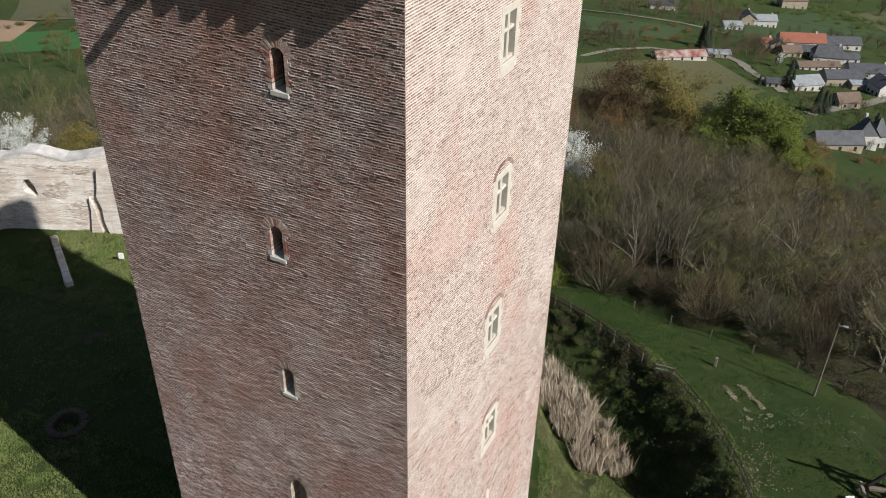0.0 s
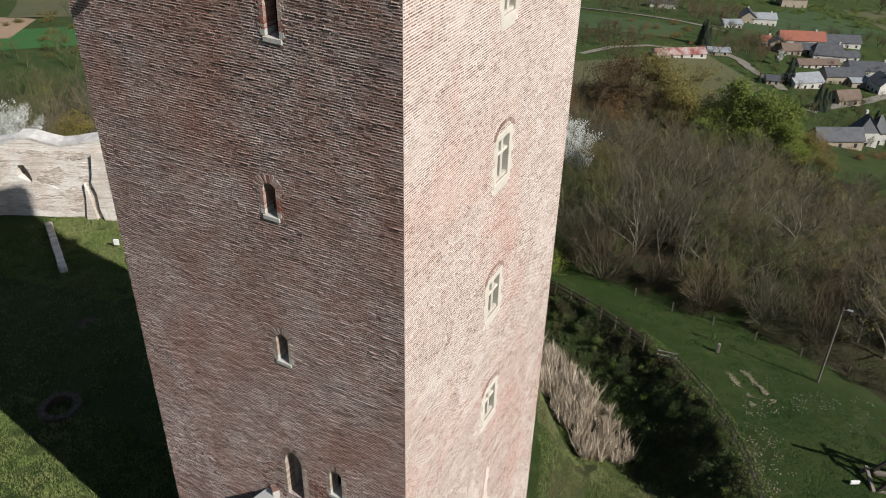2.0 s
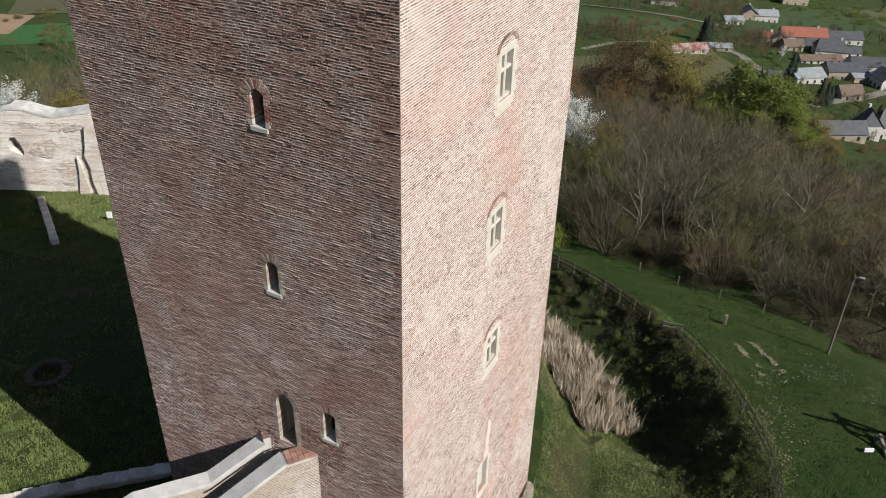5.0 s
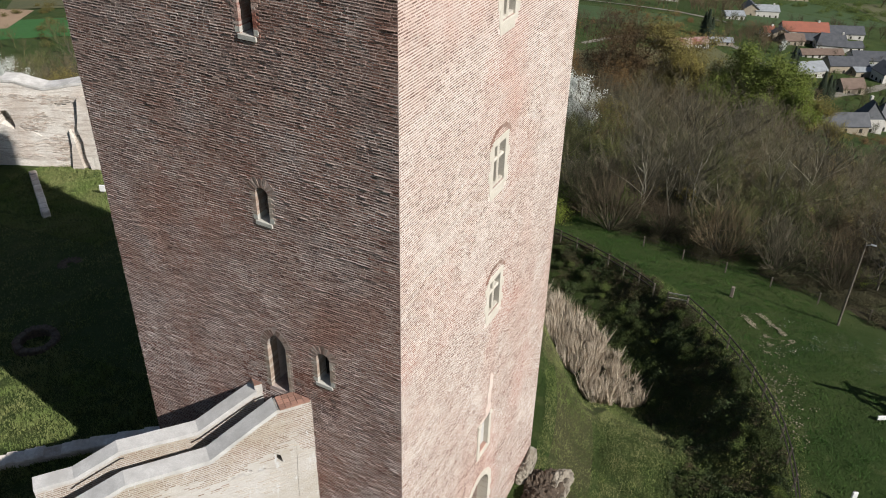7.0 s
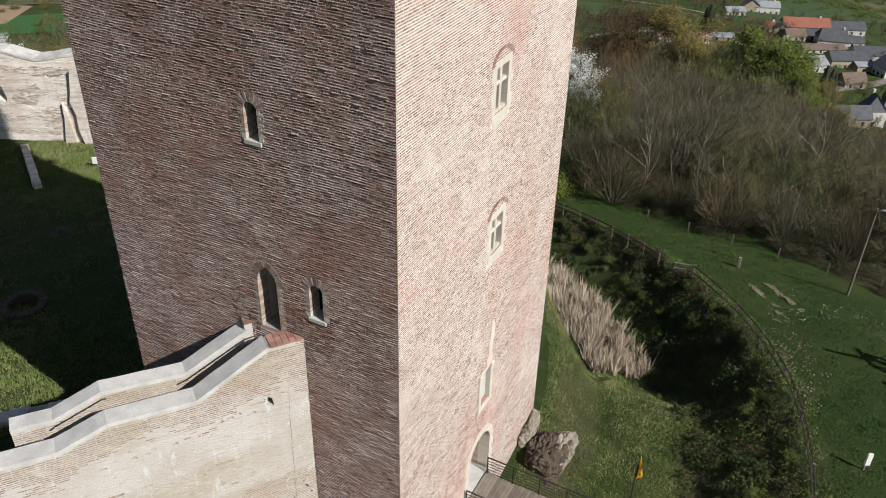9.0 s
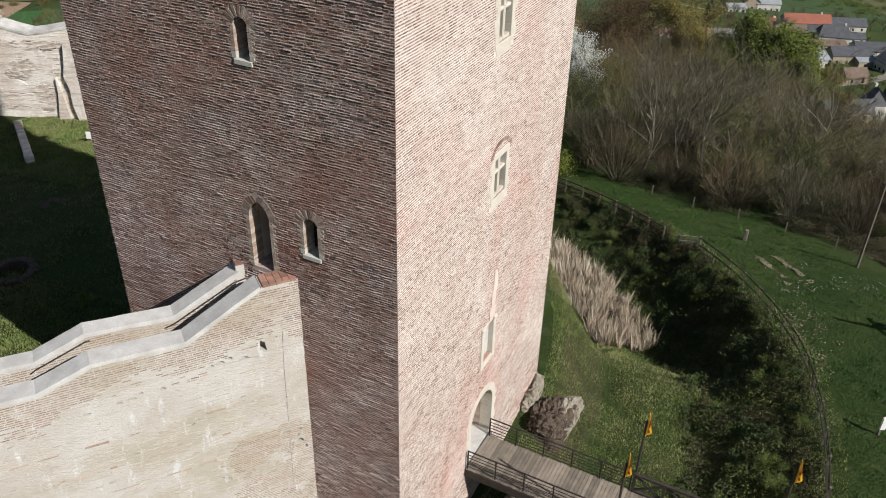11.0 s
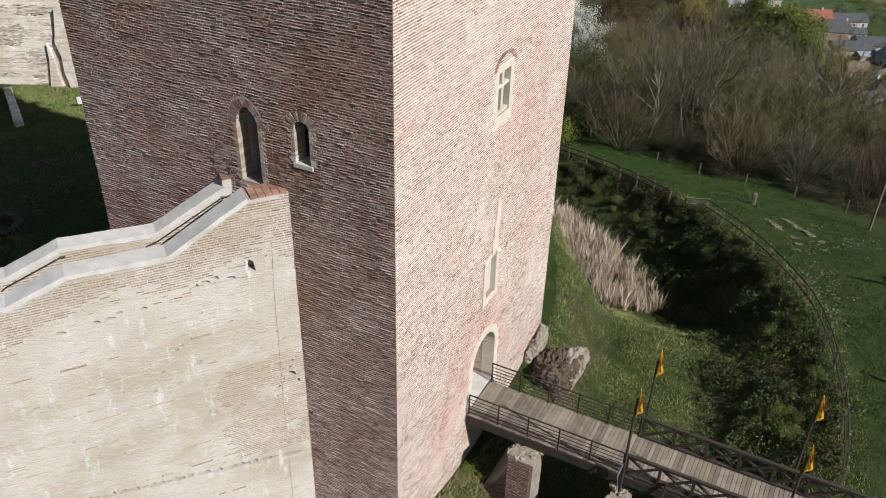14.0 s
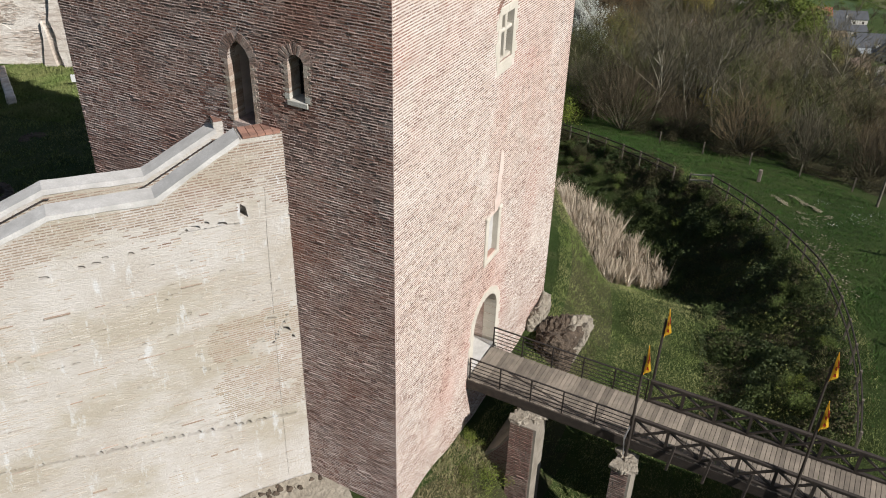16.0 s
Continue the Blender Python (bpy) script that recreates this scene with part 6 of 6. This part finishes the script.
def south_holes(z):
    out = []
    for x, z0, w, h, p in SLITS:
        k = half_width(arch(w, h, p), min(h - 1e-3, max(1e-3, z - z0)))
        sp = arch(w, h, p)[2][1]
        zz = z - z0
        if -0.13 < zz <= 0:
            out.append((x + TW - w / 2 - 0.07, x + TW + w / 2 + 0.07))
        elif 0 < zz < sp:
            t = 0.20 if int(zz / 0.08) % 2 else 0.14
            out.append((x + TW - w / 2 - t, x + TW + w / 2 + t))
        elif sp <= zz < h + 0.30:
            r = w / 2 + 0.30
            q = (zz - sp) / (h + 0.30 - sp)
            hw = r * math.sqrt(max(0.0, 1 - q ** (2.0 if not p else 1.7)))
            out.append((x + TW - hw, x + TW + hw))
    return out


def east_holes(z):
    out = []
    for y, z0, w, h in CROSSES:
        if -0.38 < z - z0 < h + 0.24:
            out.append((y - w / 2 - 0.25, y + w / 2 + 0.25))
    y, z0, w, h = NICHE
    if -0.2 < z - z0 < h + 0.14:
        out.append((y - w / 2 - 0.2, y + w / 2 + 0.2))
    y, z0, w, h = GATE
    zz = z - z0
    if -0.3 < zz < h - w / 2:
        out.append((y - w / 2 - 0.28, y + w / 2 + 0.28))
    elif h - w / 2 <= zz < h + 0.34:
        r = w / 2 + 0.34
        hw = math.sqrt(max(0, r * r - (zz - h + w / 2) ** 2))
        out.append((y - hw, y + hw))
    return out


rows = course_bricks(TW, -2.0, TOP - 0.8, 0.08, south_holes, rng, 0.21)
near = (rows[:, 0] > TW - 6.3) & (rows[:, 1] < TW - 2.2) & (rows[:, 2] > 12.6) & (rows[:, 2] < 14.2)
tagged(part("south_brickwork", brick_mesh("south_brickwork", rows[~near], (-TW, 0, 0), (1, 0, 0), (0, -1, 0), 0.020, 0.007, rng, BRICK_DIM, 0.034, 0.034, 1.3, 0.014, 0.003), None, tower, "weathered brick courses, toned dark for the dimmer face"), kind="stuff")
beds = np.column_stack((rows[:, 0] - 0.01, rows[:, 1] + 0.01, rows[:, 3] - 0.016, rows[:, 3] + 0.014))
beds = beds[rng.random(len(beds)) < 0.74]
tagged(part("mortar_bed", brick_mesh("mortar_bed", beds, (-TW, 0, 0), (1, 0, 0), (0, -1, 0), 0.0, 0.016, rng, MORTAR_DIM, 0.034, 0.0, 1.0, 0.022, 0.0045), None, tower, "proud grey lime mortar beds between eroded bricks"), kind="stuff")
east = course_bricks(TL, -3.0, TOP - 0.8, 0.08, east_holes, rng, 0.24)
tagged(part("east_brickwork", brick_mesh("east_brickwork", east, (0, 0, 0), (0, 1, 0), (1, 0, 0), 0.026, 0.010, rng, BRICK_LIT, 0.014, 0.040, 0.5, 0.010), None, tower, "rose and cream brick courses, toned pale for the sunlit face"), kind="stuff")


def wall_ends(z):
    if z < 10.6:
        return 0.0, WALL_LEN
    s = next((q for q in np.arange(24.0, 0.0, -0.05) if crest(q) - 0.2 > z), 0.3)
    return WALL_LEN - s, WALL_LEN


wall_rows = course_bricks(WALL_LEN, -1.0, 12.98, 0.08, lambda z: [(WALL_LEN - q[0] - q[2] / 2, WALL_LEN - q[0] + q[2] / 2) for q in POCKETS if abs(z - q[1]) < q[3] / 2 + 0.03], rng, 0.27, wall_ends)
wall_rows = wall_rows[wall_rows[:, 0] > WALL_LEN - 13]
far_end = WALL_P + WALL_D * WALL_LEN
under = np.array([crest(WALL_LEN - u) for u in wall_rows[:, 0]]) - wall_rows[:, 2]
off = WALL_LEN - wall_rows[:, 0]
blot = np.array([noise.fractal(Vector((a * 0.55, b * 0.8, 4)), 0.6, 2.0, 4) for a, b in zip(wall_rows[:, 0], wall_rows[:, 2])])
bare = under < 1.25 + 0.9 * (off < 4.5) * (1 - off / 4.5) + 0.55 * blot + rng.uniform(-0.2, 0.2, len(wall_rows))
thin = ~bare & (off < 2.7 + 0.3 * blot) & (wall_rows[:, 2] > 3.3) & (wall_rows[:, 2] < 7.3 + 0.6 * blot) & (blot > -0.45)
washed = ~bare & ~thin & (rng.random(len(wall_rows)) < 0.10 + 0.5 * np.clip(blot + 0.1, 0, 1))
for pick, mat, proud, label in ((bare, BRICK_C2, 0.008, "bare brown brick courses under the coping"), (thin, BRICK_THIN, 0.009, "brick courses showing through worn limewash"), (washed, BRICK_C, 0.007, "limewashed brick courses")):
    tagged(part("face_brickwork", brick_mesh("face_brickwork", wall_rows[pick], (far_end.x, far_end.y, 0), -WALL_D, WALL_N, 0.022, proud, rng, mat, 0.015, 0.038), None, curtain, label), kind="stuff")
# thin level ledges left by the old scaffold lifts
ledge = []
for z in (2.1, 3.75, 4.62, 5.75, 6.7, 7.7, 8.8):
    u = WALL_LEN - 12.5
    while u < WALL_LEN - 2.6 + rng.uniform(-0.4, 1.2):
        e = u + rng.uniform(0.15, 0.9)
        if noise.noise(Vector((u * 0.5, z * 2.0, 8))) > -0.05:
            zz = z + rng.uniform(-0.012, 0.012)
            ledge.append((u, e, zz, zz + 0.045))
        u = e + rng.uniform(0.05, 0.9)
tagged(part("ledge", brick_mesh("ledge", np.array(ledge), (far_end.x, far_end.y, 0), -WALL_D, WALL_N, 0.01, 0.05, rng, BRICK_W, 0.0, 0.02, 0.2), None, curtain, "thin level ledges of brick under the limewash"), kind="stuff")
inner = course_bricks(7.3, 9.6, 12.4, 0.08, lambda z: [], rng)
inner = inner[[rear_crest(8.8 - q[0]) - 0.17 > q[3] and rear_crest(8.8 - q[1]) - 0.17 > q[3] and crest(8.8 - q[0]) - 1.0 < q[2] for q in inner]]
io = WALL_P + WALL_D * 8.8 - WALL_N * 1.58
tagged(part("parapet_brickwork", brick_mesh("parapet_brickwork", inner, (io.x, io.y, 0), -WALL_D, WALL_N, 0.022, 0.010, rng, BRICK_C2, 0.0, 0.036), None, curtain, "brick courses inside the parapet"), kind="stuff")

# Same dim-face tones as the rest of the south brickwork.
brick_block = Geo().box(-0.5, 0.5, -0.5, 0.5, -0.5, 0.5).mesh("brick", brick_material("brick_single", [(0.050, 0.026, 0.023), (0.115, 0.053, 0.041), (0.17, 0.080, 0.060), (0.22, 0.118, 0.092), (0.34, 0.245, 0.205)], (0.26, 0.10, 0.065), (0.10, 0.094, 0.098), (0.46, 0.43, 0.40), 0.55, 0.80, "object"))
for u0, u1, z0, z1 in rows[near][:300]:
    b = part("brick", brick_block, None, tower)
    b.location = ((u0 + u1) / 2 - TW, 0.0, (z0 + z1) / 2)
    b.scale = (u1 - u0 - 0.02, 0.02 * random.uniform(0.5, 1.2), z1 - z0 - 0.026)
if int(near.sum()) > 300:
    tagged(part("south_brickwork", brick_mesh("south_brickwork", rows[near][300:], (-TW, 0, 0), (1, 0, 0), (0, -1, 0), 0.020, 0.010, rng, BRICK_DIM, 0.0), None, tower), kind="stuff")
